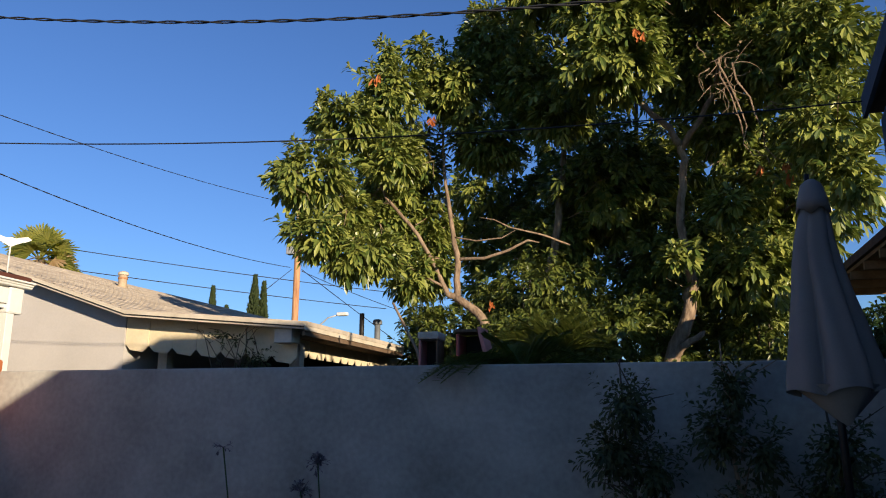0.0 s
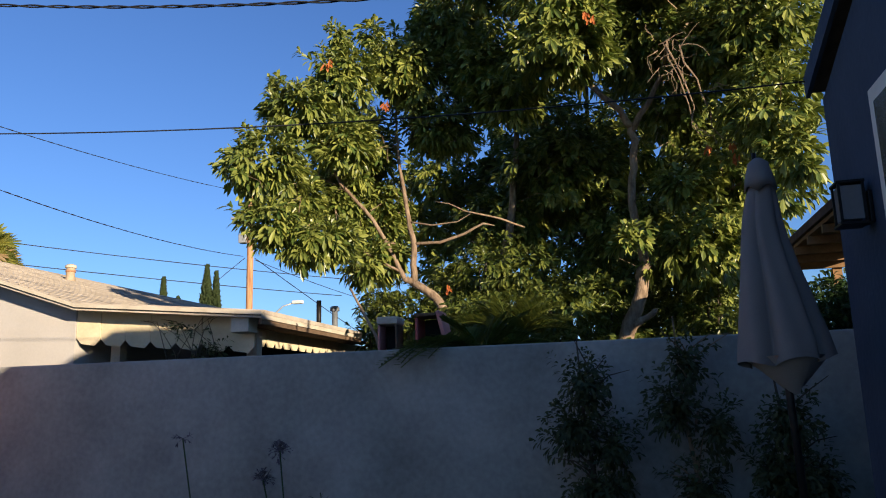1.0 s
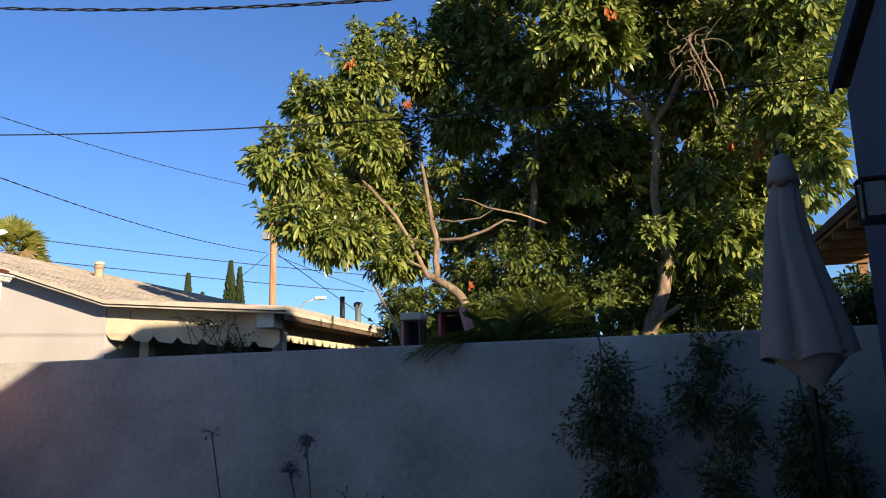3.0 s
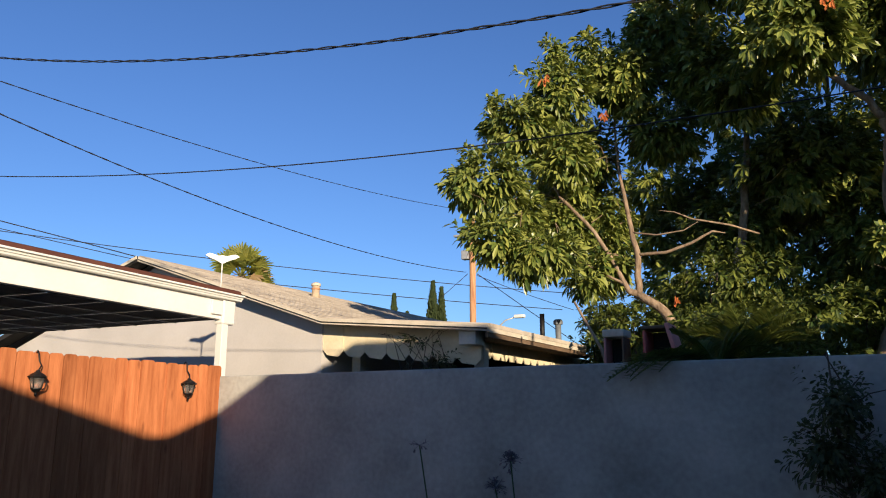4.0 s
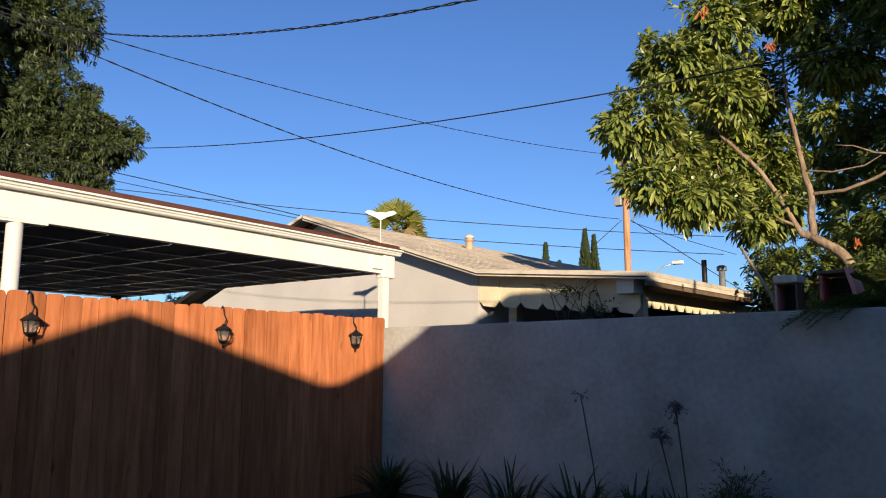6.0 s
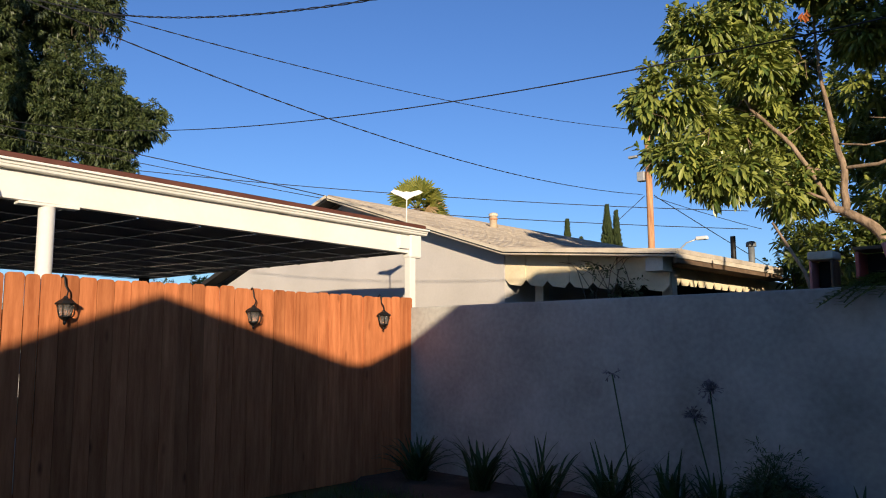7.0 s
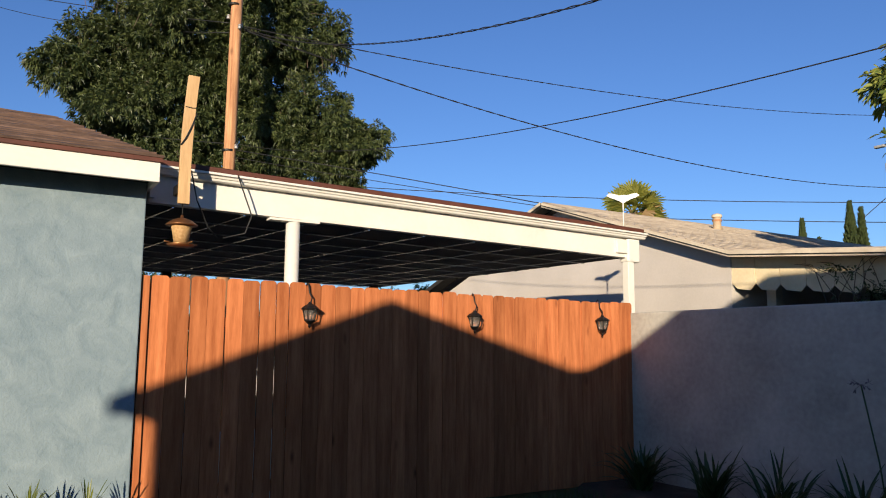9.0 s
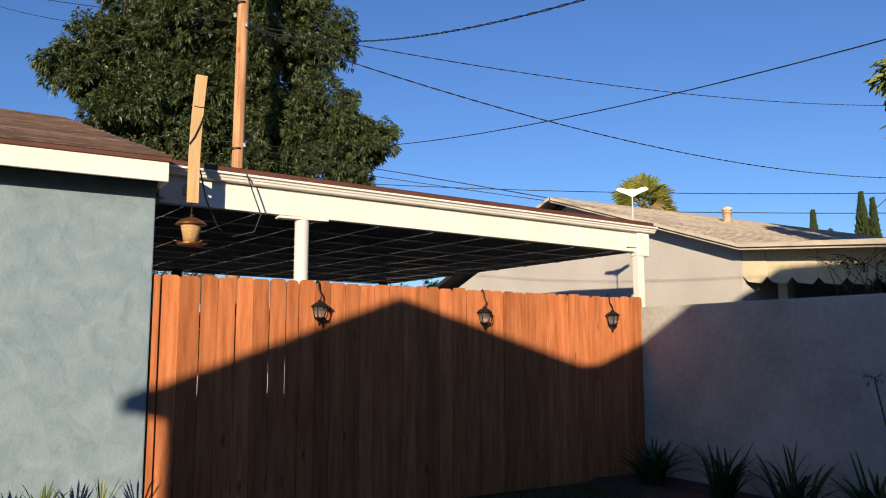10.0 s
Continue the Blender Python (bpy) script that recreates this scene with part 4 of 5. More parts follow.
for z in (5.1, 8.05):
    part("band", turned(bmesh.new(), [(0.123, z), (0.123, z + 0.04)], 16), BLACK, pole)
for z, a in ((7.60, 0.3), (7.72, 2.0), (7.84, 4.2), (5.20, 0.6)):
    part("insulator", turned(bmesh.new(), [(0.012, -0.05), (0.035, -0.04), (0.028, 0.0), (0.04, 0.015), (0.02, 0.05)], 8, (0.145 * math.cos(a), 0.03 + 0.145 * math.sin(a), z)), STEEL, pole, "grey porcelain insulator")
pole2 = thing("utility_pole", "distant timber utility pole with pale box near its top", "utility pole", (-14.65, 28.5, 0), "utility poles")
rod("shaft", [(0, 0, -0.1), (0, 0, 10.3)], [0.15, 0.13], POLE_WOOD, pole2, 12)
rod("lamp_arm", [(0, 0, 9.05), (-0.35, 0.1, 9.15), (-0.7, 0.2, 9.12)], 0.03, STEEL, pole2, 6, "grey lamp arm")
part("lamp_head", boxed(-1.0, -0.6, 0.1, 0.3, 9.05, 9.15, bevel=0.03), STEEL, pole2, "grey lamp head")
part("box", boxed(-0.48, -0.14, -0.16, 0.16, 7.95, 8.35, bevel=0.03), STEEL, pole2, "pale equipment box")
lampst = thing("street_lamp", "curved-arm grey street lamp above distant roofs", "street lamp", (-13.0, 27.2, 0))
rod("post", [(0, 0, -0.1), (0, 0, 4.3), (0.1, 0, 4.75), (0.4, 0.1, 5.05), (0.9, 0.2, 5.2)], [0.06, 0.05, 0.04, 0.03, 0.03], STEEL, lampst, 8)
part("head", boxed(0.75, 1.2, 0.1, 0.3, 5.12, 5.26, bevel=0.04), WHITE, lampst, "pale lamp head")


def wire(a, b, drop, r, twist=0.0):
    pts = sag(a, b, drop, 40)
    if twist:
        v, f = [], []
        fine = sag(a, b, drop, 260)
        for ph in (0, math.pi):
            tube(v, f, [p + Vector((0, math.cos(i * 0.85 + ph) * twist, math.sin(i * 0.85 + ph) * twist)) for i, p in enumerate(fine)], [r] * len(fine), 4)
        ob = raw("overhead_wire", v, f, CABLE, smooth=True)
    else:
        ob = rod("overhead_wire", pts, r, CABLE, sides=5)
    return tagged(ob, "black overhead wire sagging across the sky", "wire", group="overhead wires")


# service drops and lines between the poles
wire((-14.44, 4.01, 7.67), (1.35, 4.60, 3.92), 1.00, 0.007, 0.008)
wire((-14.43, 3.87, 5.30), (1.27, 4.70, 3.16), 0.63, 0.005)
wire((-14.44, 4.01, 7.63), (-14.89, 28.34, 7.37), 0.75, 0.009, 0.009)
wire((-14.44, 3.99, 7.70), (-14.53, 28.53, 10.05), 0.48, 0.007, 0.008)
wire((-14.48, 3.72, 7.72), (-28.62, -2.55, 13.22), 0.15, 0.010)
wire((-14.48, 3.72, 7.52), (-30.53, -1.91, 13.72), 0.4, 0.009)
wire((-14.48, 3.74, 5.28), (-27.55, -3.46, 8.70), 0.15, 0.008)
wire((-56.74, 19.45, 14.31), (-20.96, 56.24, 10.85), 0.60, 0.03)
wire((-56.69, 19.60, 12.77), (-21.05, 56.21, 9.51), 0.49, 0.03)
wire((-14.43, 3.87, 5.17), (-9.60, 7.70, 3.72), -0.02, 0.008)
wire((-14.42, 3.87, 5.02), (-9.70, 7.70, 3.70), 0.02, 0.006)
wire((-14.47, 28.56, 7.3), (-9.43, 56.3, -0.02), 0.3, 0.018)
wire((-14.81, 28.38, 7.31), (-15.79, 27.85, 6.31), 0.0, 0.014)
wire((-14.47, 28.56, 7.23), (-12.13, 33.92, 6.23), 0.05, 0.014)


def cypress(x, y, z0, z1, r):
    t = thing("cypress", "slim dark distant cypress", "tree", (x, y, 0), "distant cypresses")
    rr = random.Random(int(z1 * 100))
    rod("trunk", [(0, 0, -0.1), (0, 0, z1 * 0.95)], [0.16, 0.03], BARK_DARK, t)
    v, f = [], []
    for k in range(1300):
        s = rr.random() ** 0.62
        a = rr.uniform(0, 6.3)
        w = r * 1.05 * (1 - s) ** 0.95 * rr.uniform(0.4, 1.0)
        p = (w * math.cos(a), w * math.sin(a), z0 - 3 + (z1 - z0 + 2.6) * s)
        clump(v, f, rr, p, (math.cos(a) * 0.4, math.sin(a) * 0.4, 1), 3, 0.27, 0.09, 0.35, 0.0)
    raw("foliage", v, f, LEAF_CY, t)["kind"] = "stuff"


for a in ((-25.2, 43.17, 7.5, 10.4, 0.85), (-24.7, 43.45, 7.3, 9.95, 0.62), (-27.38, 41.82, 7.2, 9.5, 0.6), (-26.65, 42.3, 7.2, 8.3, 0.25)):
    cypress(*a)


def fan_palm(x, y, z):
    t = thing("fan_palm", "fan palm with yellow-green crown and dead fronds", "palm", (x, y, 0))
    rr = random.Random(77)
    rod("trunk", [(0, 0, -0.1), (0, 0, z)], [0.3, 0.2], BARK_DARK, t, 10)
    for nm, m, n_, lo_, hi_ in (("fronds", LEAF_PALM, 34, -0.3, 1.5), ("dead_fronds", LEAF_TAN, 22, -1.3, 0.0)):
        v, f = [], []
        for k in range(n_):
            a, e = rr.uniform(0, 6.3), rr.uniform(lo_, hi_)
            d = Vector((math.cos(a) * math.cos(e), math.sin(a) * math.cos(e), math.sin(e)))
            c = Vector((0, 0, z)) + d * rr.uniform(0.7, 1.1)
            tube(v, f, [(0, 0, z), tuple(c)], [0.03, 0.02], 4)
            s = d.cross(Vector((0, 0, 1)))
            s = s.normalized() if s.length > 0.01 else Vector((1, 0, 0))
            s = Matrix.Rotation(rr.uniform(-1.4, 1.4), 3, d) @ s
            for j in range(15):
                b = (j - 7) / 7 * 1.5
                leaf(v, f, c, d * math.cos(b) + s * math.sin(b), d.cross(s), rr.uniform(0.75, 1.05), 0.12, 0.2)
        raw(nm, v, f, m, t)["kind"] = "stuff"


fan_palm(-28.1, 28.5, 8.4)

# ---------------------------------------------------------------- planting along the wall and the garage
def strap_plant(x, y, seed, n, length):
    rr = random.Random(seed)
    p = thing("strap_leaf_plant", "clump of dark arching strap leaves in the bed", "plant", (x, y, 0.04), "strap-leaf plants by the wall")
    v, f = [], []
    for k in range(n):
        a, e, ln = rr.uniform(0, 6.3), rr.uniform(0.85, 1.52), length * rr.uniform(0.5, 1.12)
        d = Vector((math.cos(a) * math.cos(e), math.sin(a) * math.cos(e), math.sin(e)))
        s = Vector((-math.sin(a), math.cos(a), 0))
        b = len(v)
        bend = rr.uniform(0.1, 1.0)
        base = Vector((rr.uniform(-0.08, 0.08), rr.uniform(-0.06, 0.06), 0))
        for i in range(7):
            q0 = i / 6
            c = base + d * (ln * q0) + Vector((math.cos(a), math.sin(a), 0)) * (bend * 0.35 * ln * q0 * q0) - Vector((0, 0, bend * 0.45 * ln * q0 ** 3))
            w = 0.0145 * (1 - q0 ** 3) + 0.002
            v.append(tuple(c - s * w)), v.append(tuple(c + Vector((0, 0, -w * 0.4)))), v.append(tuple(c + s * w))
        for i in range(6):
            for k2 in (0, 1):
                f.append((b + 3 * i + k2, b + 3 * i + k2 + 1, b + 3 * i + k2 + 4, b + 3 * i + k2 + 3))
    raw("leaves", v, f, LEAF_D, p)["kind"] = "stuff"


for k, (x, n_, ln) in enumerate(((-5.42, 80, 0.60), (-4.66, 52, 0.62), (-3.92, 40, 0.62), (-3.3, 60, 0.62), (-2.78, 52, 0.62), (-2.4, 40, 0.55), (-1.45, 44, 0.50), (-0.9, 40, 0.45))):
    strap_plant(x, 5.42 + 0.05 * math.sin(k * 2.3), 50 + k, n_, ln)


def stalk(x, y, top_x, z, petals, seed):
    rr = random.Random(seed)
    p = thing("flower_stalk", "tall thin stalk with a spent lilac flower head", "flower", (x, y, 0.04), "flower stalks")
    rod("stem", [(0, 0, 0), ((top_x - x) * 0.4, 0, z * 0.5), (top_x - x, 0, z - 0.04)], 0.006, LEAF_D, p, 5)
    v, f = [], []
    c = Vector((top_x - x, 0, z - 0.04))
    for k in range(petals):
        d = Vector((rr.gauss(0, 1), rr.gauss(0, 1), rr.gauss(0.5, 0.7))).normalized()
        q0 = c + d * rr.uniform(0.035, 0.07)
        tube(v, f, [tuple(c), tuple(q0)], [0.002, 0.002], 3)
        for j in range(3):
            leaf(v, f, q0, d + Vector((rr.uniform(-0.8, 0.8), rr.uniform(-0.8, 0.8), rr.uniform(-0.8, 0.8))), (0, 0, 1), 0.035, 0.012, 0.1)
    raw("flower_head", v, f, LILAC, p)


stalk(-3.05, 5.36, -3.21, 1.14, 9, 1)
stalk(-2.34, 5.36, -2.42, 1.04, 44, 2)
stalk(-2.40, 5.36, -2.55, 0.84, 40, 3)

for x, seed, top_z, wide, label in ((-0.18, 61, 1.74, 1.0, "leafy upright shrub against the shaded wall"), (0.50, 62, 1.86, 0.85, "upright shrub with a bare pale stem at the wall"), (1.12, 63, 1.45, 1.0, "dark dense shrub in the shaded corner by the house")):
    rr = random.Random(seed)
    t = thing("wall_shrub", label, "shrub", (x, 5.6, 0.04), "wall shrubs")
    v, f = [], []
    tube(v, f, [(0.02, 0, 0), (0.0, 0.02, 0.7), (-0.06, 0.05, 1.2), (-0.08, 0.08, top_z)], [0.022, 0.018, 0.012, 0.005], 6)
    for k in range(18):
        z = rr.uniform(0.35, top_z - 0.2)
        a = rr.uniform(-1, 1)
        tube(v, f, [(0, 0, z), (a * 0.14, -0.05, z + 0.1), (a * 0.28, -0.08, z + rr.uniform(0.08, 0.2))], [0.008, 0.006, 0.003], 4)
    raw("stem", v, f, BARK if seed == 62 else BARK_DARK, t)
    v, f, _ = crown(rr, [(-0.03, -0.02, top_z - 0.30, 0.25 * wide, 0.30), (-0.12, -0.02, top_z - 0.62, 0.29 * wide, 0.32), (0.14, -0.05, top_z - 0.75, 0.24 * wide, 0.32), (0.0, -0.05, 0.68, 0.32 * wide, 0.34), (0.02, -0.05, 0.35, 0.32 * wide, 0.3)], 3900, 6, 0.052, 0.022, 0.1)
    raw("foliage", v, f, LEAF_O, t)["kind"] = "stuff"
hb = thing("tall_hedge", "dull green and brown hedge seen beneath the patio ceiling", "hedge", (-20.6, 3.9, 0))
v, f, _ = crown(random.Random(72), [(0.3, y_, 1.75, 0.9, 0.75) for y_ in (-2.6, -1.4, -0.2, 1.0, 2.2, 3.4, 4.4)] + [(0, -1.6, 2.95, 0.9, 0.55), (0, -0.6, 2.98, 0.9, 0.55), (0, 0.4, 2.9, 0.9, 0.5), (0.2, 1.3, 2.75, 0.7, 0.45)], 420, 7, 0.13, 0.05)
raw("foliage", v, f, LEAF_O, hb)["kind"] = "stuff"
rod("stem", [(0, 0, -0.1), (0, 0, 2.7)], 0.06, BARK_DARK, hb)
fb = thing("distant_bush", "sunlit green bush seen under the patio cover", "bush", (-22.9, 13.0, 0))
v, f, _ = crown(random.Random(71), [(0, 0, 3.1, 0.9, 0.6), (0.3, -1.6, 2.9, 0.9, 0.5)], 260, 7, 0.14, 0.05)
raw("foliage", v, f, LEAF_S, fb)["kind"] = "stuff"
rod("stem", [(0, 0, -0.1), (0, 0, 3.1)], 0.06, BARK_DARK, fb)
bush = thing("round_bush", "dense dark rounded bush against the wall", "bush", (-2.06, 5.45, 0))
v, f, _ = crown(random.Random(70), [(0, 0, 0.34, 0.29, 0.34), (0.05, 0.02, 0.25, 0.32, 0.26)], 9500, 7, 0.075, 0.010, 0.35)
raw("foliage", v, f, LEAF_D, bush)["kind"] = "stuff"
rod("stem", [(0, 0, 0), (0.02, 0, 0.3)], 0.015, BARK_DARK, bush)
for x, y, n_ in ((-5.68, 0.28, 26), (-5.62, 0.62, 16), (-5.66, -0.12, 18)):
    rr = random.Random(int(n_ * 7))
    p = thing("spiky_plant", "small spiky grass-leaved plant at the garage foot", "plant", (x, y, 0.0), "spiky plants by the garage")
    v, f = [], []
    for k in range(n_):
        a, e = rr.uniform(0, 6.3), rr.uniform(0.5, 1.5)
        leaf(v, f, (0, 0, 0.26), (math.cos(a) * math.cos(e), math.sin(a) * math.cos(e), math.sin(e)), (0, 0, 1), rr.uniform(0.22, 0.34), 0.012, 0.15)
    tube(v, f, [(0, 0, 0), (0, 0, 0.28)], [0.04, 0.03], 6)
    raw("leaves", v, f, LEAF_S, p)["kind"] = "stuff"

# grass blades on the visible patch of lawn
rr = random.Random(90)
v, f = [], []
for k in range(9000):
    x, y = rr.uniform(-5.95, -2.2), rr.uniform(2.6, 5.2)
    a, h = rr.uniform(0, 6.3), rr.uniform(0.03, 0.075)
    b = len(v)
    w = 0.004
    v += [(x - w * math.cos(a), y - w * math.sin(a), -0.02), (x + w * math.cos(a), y + w * math.sin(a), -0.02), (x + rr.uniform(-0.03, 0.03), y + rr.uniform(-0.03, 0.03), h)]
    f.append((b, b + 1, b + 2))
tagged(raw("lawn_grass", v, f, GRASS), "short shaded lawn grass", "grass", kind="stuff")

# ---------------------------------------------------------------- clutter behind the wall
crate = thing("pink_crate", "open faded pink crate with pale lid behind the wall", "crate", (-2.06, 7.0, 1.66))
part("side", boxed(-0.15, -0.115, -0.14, 0.14, 0, 0.36, bevel=0.012), PINK, crate)
part("side", boxed(0.105, 0.135, -0.14, 0.14, 0, 0.36, bevel=0.012), OLD_WOOD, crate, "brown side panel")
# near-black back stands in for the shade inside the open crate
part("back", boxed(-0.113, 0.103, 0.10, 0.135, 0, 0.36, bevel=0.008), DARK, crate)
part("base", boxed(-0.113, 0.103, -0.14, 0.098, 0, 0.03, bevel=0.008), PINK, crate)
part("lid", boxed(-0.16, 0.15, -0.16, 0.16, 0.362, 0.425, bevel=0.015), CREAM, crate, "pale lid")
for dx, dz in ((-0.01, 0.09), (0.035, 0.12), (0.01, 0.05)):
    pot = part("white_bottle", turned(bmesh.new(), [(0.0, 0.0), (0.018, 0.0), (0.018, 0.07), (0.008, 0.09), (0.008, 0.11)], 10), WHITE)
    pot.matrix_world = pose(-2.06 + dx * 1.4, 6.95 + dx, 1.691, 0, 0, 0)
    tagged(pot, "small white bottle standing in the crate", "bottle", "bottles in the crate")
crate.scale = (0.66, 0.8, 1.14)
crate2 = thing("red_crate", "faded red plastic crate with dark rim behind the wall", "crate", (-1.65, 7.05, 1.66))
part("side", boxed(-0.15, -0.12, -0.15, 0.15, 0, 0.46, bevel=0.01), RED, crate2)
part("side", boxed(0.12, 0.16, -0.15, 0.15, 0, 0.50, bevel=0.01, m=pose(0.05, 0, 0, 0, -14, 0)), PINK, crate2, "leaning pink side panel")
# inner shade of this crate, again given as a near-black back
part("back", boxed(-0.118, 0.10, 0.11, 0.15, 0, 0.46, bevel=0.01), DARK, crate2)
part("rim", boxed(-0.16, 0.05, -0.16, 0.16, 0.47, 0.50, bevel=0.008), OLD_WOOD, crate2)
shelf = thing("garden_shelf", "low dark timber shelf holding crates behind the wall", "shelf", (-1.8, 7.05, 0))
part("top", boxed(-0.6, 0.6, -0.25, 0.25, 1.61, 1.656, bevel=0.005), DARK, shelf)
for dx in (-0.55, 0.55):
    for dy in (-0.2, 0.2):
        part("leg", boxed(dx - 0.03, dx + 0.03, dy - 0.03, dy + 0.03, -0.05, 1.608), DARK, shelf)
tagged(rod("garden_stick", [(-1.9, 7.75, 0.0), (-2.44, 7.7, 2.04), (-2.71, 7.68, 2.55)], [0.024, 0.02, 0.014], BARK), "pale bare garden stake leaning behind the wall", "stake")


def sago(x, y, z, seed, fronds, width):
    """fronds: (heading, rise, length, droop) of each arching frond."""
    rr = random.Random(seed)
    t = thing("sago_palm", "sago palm with arching feathered fronds behind the wall", "palm", (x, y, 0), "sago palms")
    rod("trunk", [(0, 0, -0.1), (0, 0, z)], [0.14, 0.11], BARK_DARK, t, 8)
    v, f = [], []
    for a, e, L, droop in fronds:
        d = Vector((math.cos(a) * math.cos(e), math.sin(a) * math.cos(e), math.sin(e)))
        s = Vector((-math.sin(a), math.cos(a), 0))
        spine = [Vector((0, 0, z)) + d * (L * i / 18) - Vector((0, 0, droop * L * (i / 18) ** 2)) for i in range(19)]
        tube(v, f, spine, [0.012 - 0.0004 * i for i in range(19)], 3)
        for i in range(3, 19):
            w = width * (0.55 + 0.45 * math.sin(math.pi * min(1, i / 13))) * (1.0 if i < 13 else 1.4 - i / 30)
            for sg in (-1, 1):
                for h in (0.0, 0.5):
                    p0 = spine[i - 1].lerp(spine[i], h)
                    leaf(v, f, p0, s * sg + d * 0.75 + Vector((0, 0, rr.uniform(-0.25, 0.2))), Vector((0, 0, 1)), w * rr.uniform(0.85, 1.1), 0.019, 0.15)
    raw("fronds", v, f, LEAF_S, t, "green feathered fronds")["kind"] = "stuff"


rr = random.Random(31)
sago(-1.12, 6.62, 1.70, 31, [(math.radians(246), 0.42, 1.2, 0.48), (math.radians(233), 0.45, 1.22, 0.5), (math.radians(255), 0.5, 1.1, 0.5), (math.radians(228), 0.55, 1.15, 0.55), (math.radians(243), 0.5, 1.22, 0.5), (math.radians(237), 0.5, 1.25, 0.52), (math.radians(250), 0.47, 1.16, 0.46), (math.radians(240), 0.62, 1.2, 0.62), (math.radians(205), 0.3, 0.95, 0.3), (math.radians(195), 0.55, 0.9, 0.5)] + [(rr.uniform(-0.1, 3.3), rr.uniform(0.25, 1.25), rr.uniform(0.6, 0.9), rr.uniform(0.3, 0.6)) for k in range(24)], 0.2)
sago(-1.1, 8.4, 1.95, 32, [(rr.uniform(-0.9, 4.0), rr.uniform(0.6, 1.4), rr.uniform(0.85, 1.15), rr.uniform(0.3, 0.55)) for k in range(30)], 0.27)

# dry orange leaves caught in the crown
rr = random.Random(12)
v, f = [], []
for x, y, z in ((1.19, 8.79, 4.08), (1.49, 8.89, 3.98), (1.45, 8.87, 4.10), (-2.28, 7.65, 4.58), (-0.07, 8.0, 5.50), (0.0, 8.02, 5.46), (-2.85, 7.38, 5.04), (-1.9, 8.9, 2.7)):
    for k in range(8):
        leaf(v, f, (x + rr.uniform(-0.03, 0.03), y, z + rr.uniform(-0.04, 0.04)), (rr.uniform(-0.8, 0.8), rr.uniform(-0.6, 0.2), -1), (rr.uniform(-0.5, 0.5), -1, 0), rr.uniform(0.06, 0.10), 0.028, 0.1)
tagged(raw("dry_leaf_cluster", v, f, LEAF_DRY), "withered orange leaves hanging in the trees", "leaves", kind="stuff")

# bare twigs hanging in the right-hand crown
rr = random.Random(33)
v, f = [], []
for k in range(22):
    p = Vector((rr.uniform(0.66, 1.05), rr.uniform(8.5, 8.8), rr.uniform(4.85, 5.35)))
    pts = [p]
    d = Vector((rr.uniform(-0.8, 0.8), rr.uniform(-0.4, 0.1), rr.uniform(-0.6, 0.5)))
    for j in range(6):
        d = d * 0.8 + Vector((rr.uniform(-0.4, 0.4), rr.uniform(-0.2, 0.2), rr.uniform(-0.4, 0.25)))
        pts.append(pts[-1] + d.normalized() * rr.uniform(0.03, 0.09))
    tube(v, f, pts, [0.006 - 0.0007 * j for j in range(7)], 4)
for dx, dz, wob in ((0.0, 0.0, 0.02), (0.05, 0.06, 0.05), (0.33, 0.1, 0.05)):
    way = [(0.83, 8.61, 5.35), (0.84, 8.66, 5.15), (0.92, 8.72, 4.97), (0.95, 8.75, 4.80), (1.00, 8.80, 4.62), (1.02, 8.84, 4.45), (1.09, 8.86, 4.32), (1.17, 8.82, 4.26), (1.20, 8.79, 4.20)]
    tube(v, f, [(x + dx * (0.3 + 0.09 * n) + rr.uniform(-wob, wob), y, z - dz + rr.uniform(-wob, wob) * 0.6) for n, (x, y, z) in enumerate(way)], [0.012 - 0.001 * n for n in range(9)], 5)
tube(v, f, [(0.85, 9.95, 5.5), (0.86, 9.2, 5.5), (0.84, 8.61, 5.35)], [0.03, 0.022, 0.015], 5)
tagged(raw("dead_branch", v, f, BARK), "tangled bare grey branches in the spreading tree", "branch", kind="stuff")

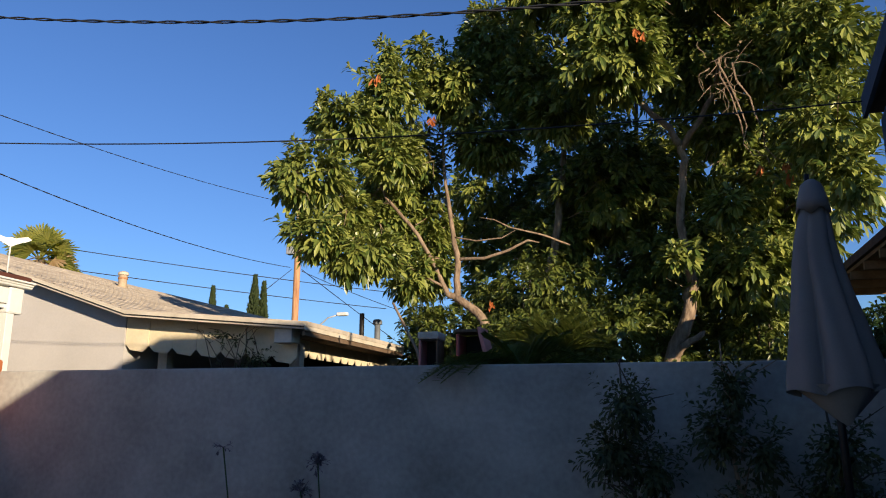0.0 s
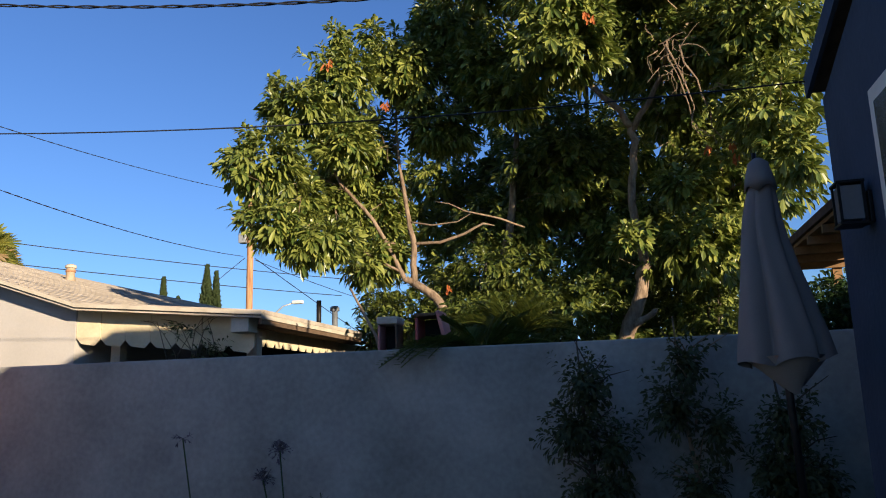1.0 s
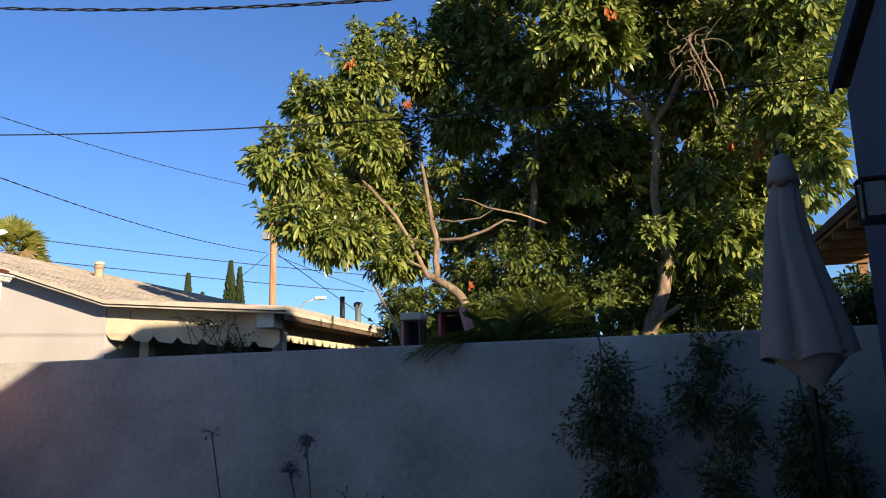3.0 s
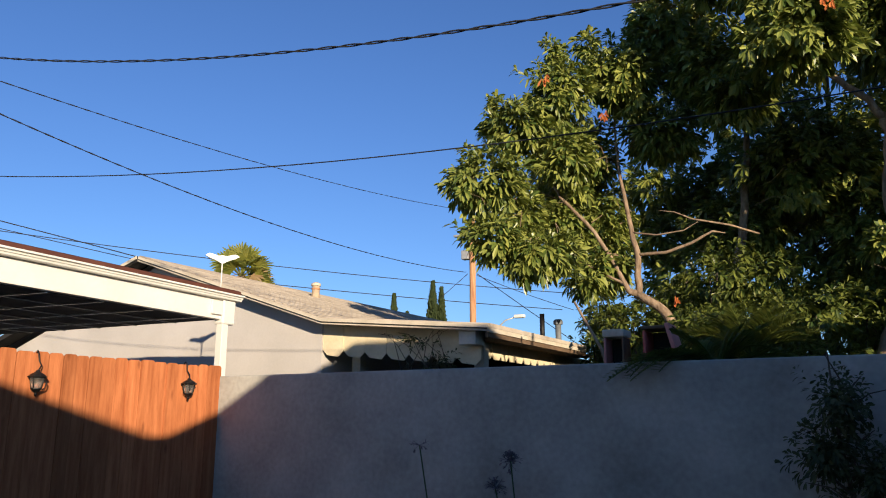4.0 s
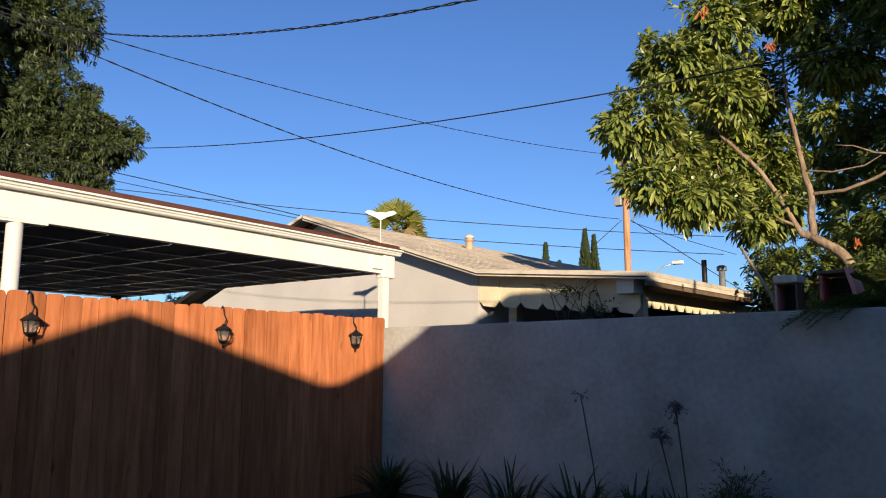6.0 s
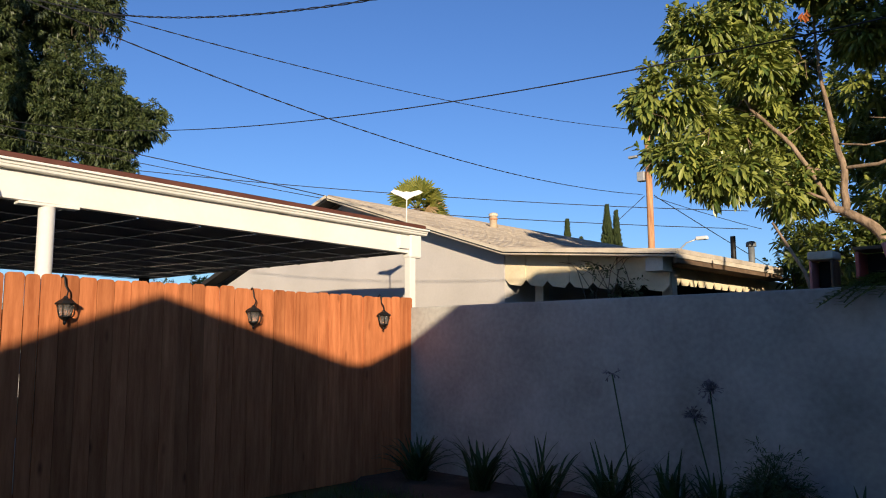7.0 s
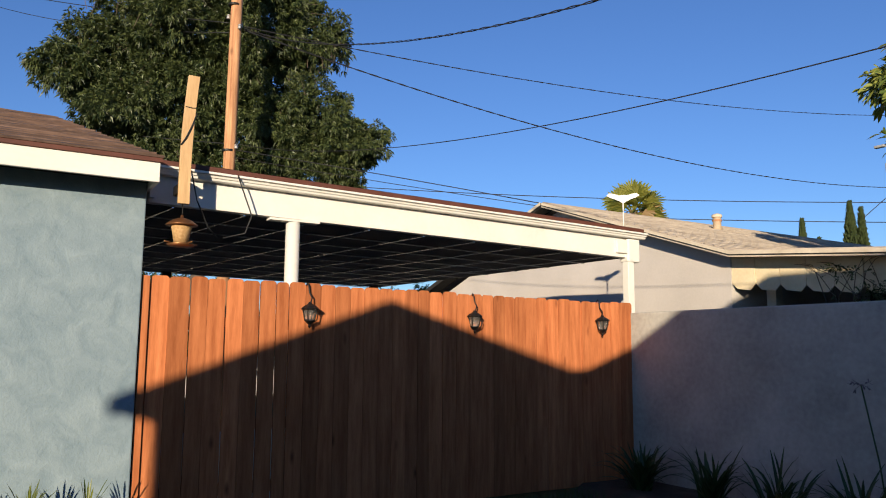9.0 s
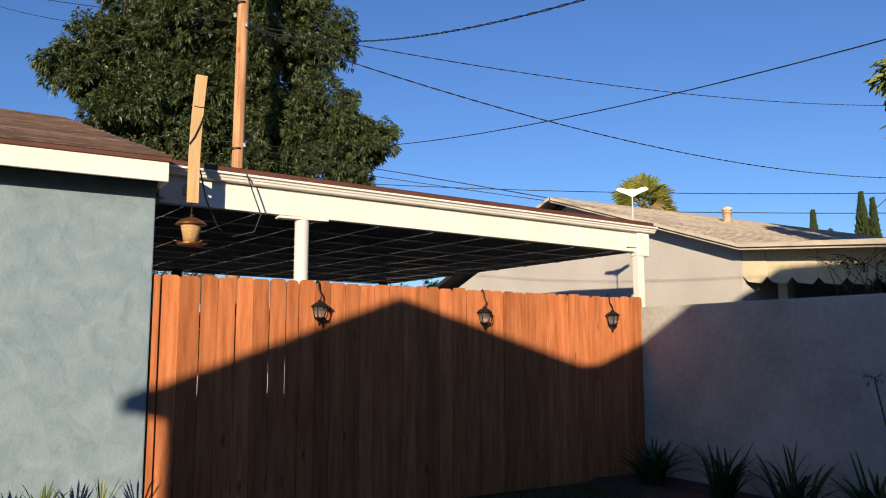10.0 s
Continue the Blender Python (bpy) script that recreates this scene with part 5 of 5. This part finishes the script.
# neighbour's lit eave beyond the right-hand house
nb = thing("next_house", "timber-eaved house glimpsed past the blue corner", "house", (0, 0, 0))
part("roof", prism(bmesh.new(), [(1.85, 2.92), (2.72, 3.0), (2.72, 2.92), (1.85, 2.84)], "y", 6.6, 9.7), SHINGLE, nb, "brown shingle roof edge")
part("soffit", boxed(1.88, 2.71, 6.62, 9.68, 2.80, 2.835), EAVE_WOOD, nb, "brown timber soffit")
for k in range(6):
    part("rafter", boxed(1.87, 2.70, 6.7 + 0.56 * k, 6.75 + 0.56 * k, 2.72, 2.798), EAVE_WOOD, nb, "brown rafter")
for y in (6.7, 9.55):
    part("post", boxed(2.5, 2.6, y, y + 0.1, -0.1, 2.72), EAVE_WOOD, nb)
part("wall", boxed(2.65, 6.0, 7.2, 9.4, -0.1, 2.35), BARK_DARK, nb, "dark timber wall")
hedge = thing("dark_hedge", "dark leafy hedge beside the next house", "hedge", (2.3, 8.6, 0))
rod("stem", [(0, 0, -0.1), (0, 0, 1.8)], 0.04, BARK_DARK, hedge)
hv, hf, _ = crown(random.Random(93), [(0.0, 0.0, 2.0, 0.5, 0.5), (0.3, 0.6, 2.15, 0.45, 0.42), (-0.1, -0.8, 1.9, 0.45, 0.45), (-0.1, -0.3, 2.1, 0.42, 0.42), (0.0, -0.2, 2.32, 0.5, 0.28), (0.5, 0.2, 2.3, 0.4, 0.3), (-0.15, -0.9, 1.4, 0.5, 0.6)], 700, 8, 0.09, 0.035)
raw("foliage", hv, hf, LEAF_D, hedge)["kind"] = "stuff"
vine = thing("porch_vine", "straggling vine hanging under the porch eave", "vine", (-4.6, 7.85, 0))
rr = random.Random(44)
v, f = [], []
for k in range(9):
    x0 = rr.uniform(-0.25, 0.35)
    d0, d1 = rr.uniform(-0.2, 0.2), rr.uniform(-0.45, 0.3)
    tube(v, f, [(x0, 0, 1.2), (x0 + d0 * 0.5, 0.02, 1.6), (x0 + d0, -0.03, 1.95), (x0 + (d0 + d1) / 2, -0.05, 2.2), (x0 + d1, -0.02, 2.33), (x0 + d1 * 1.4, 0, 2.36)], [0.007, 0.006, 0.005, 0.004, 0.003, 0.002], 4)
raw("stem", v, f, BARK_DARK, vine)["kind"] = "stuff"
v, f, _ = crown(rr, [(0.0, 0, 2.2, 0.35, 0.18), (0.3, 0, 2.0, 0.3, 0.25), (-0.25, 0, 2.28, 0.25, 0.1), (0.1, -0.02, 1.95, 0.35, 0.25), (-0.5, -0.2, 2.5, 0.09, 0.06)], 420, 5, 0.055, 0.022, 0.3)
raw("foliage", v, f, LEAF_O, vine)["kind"] = "stuff"
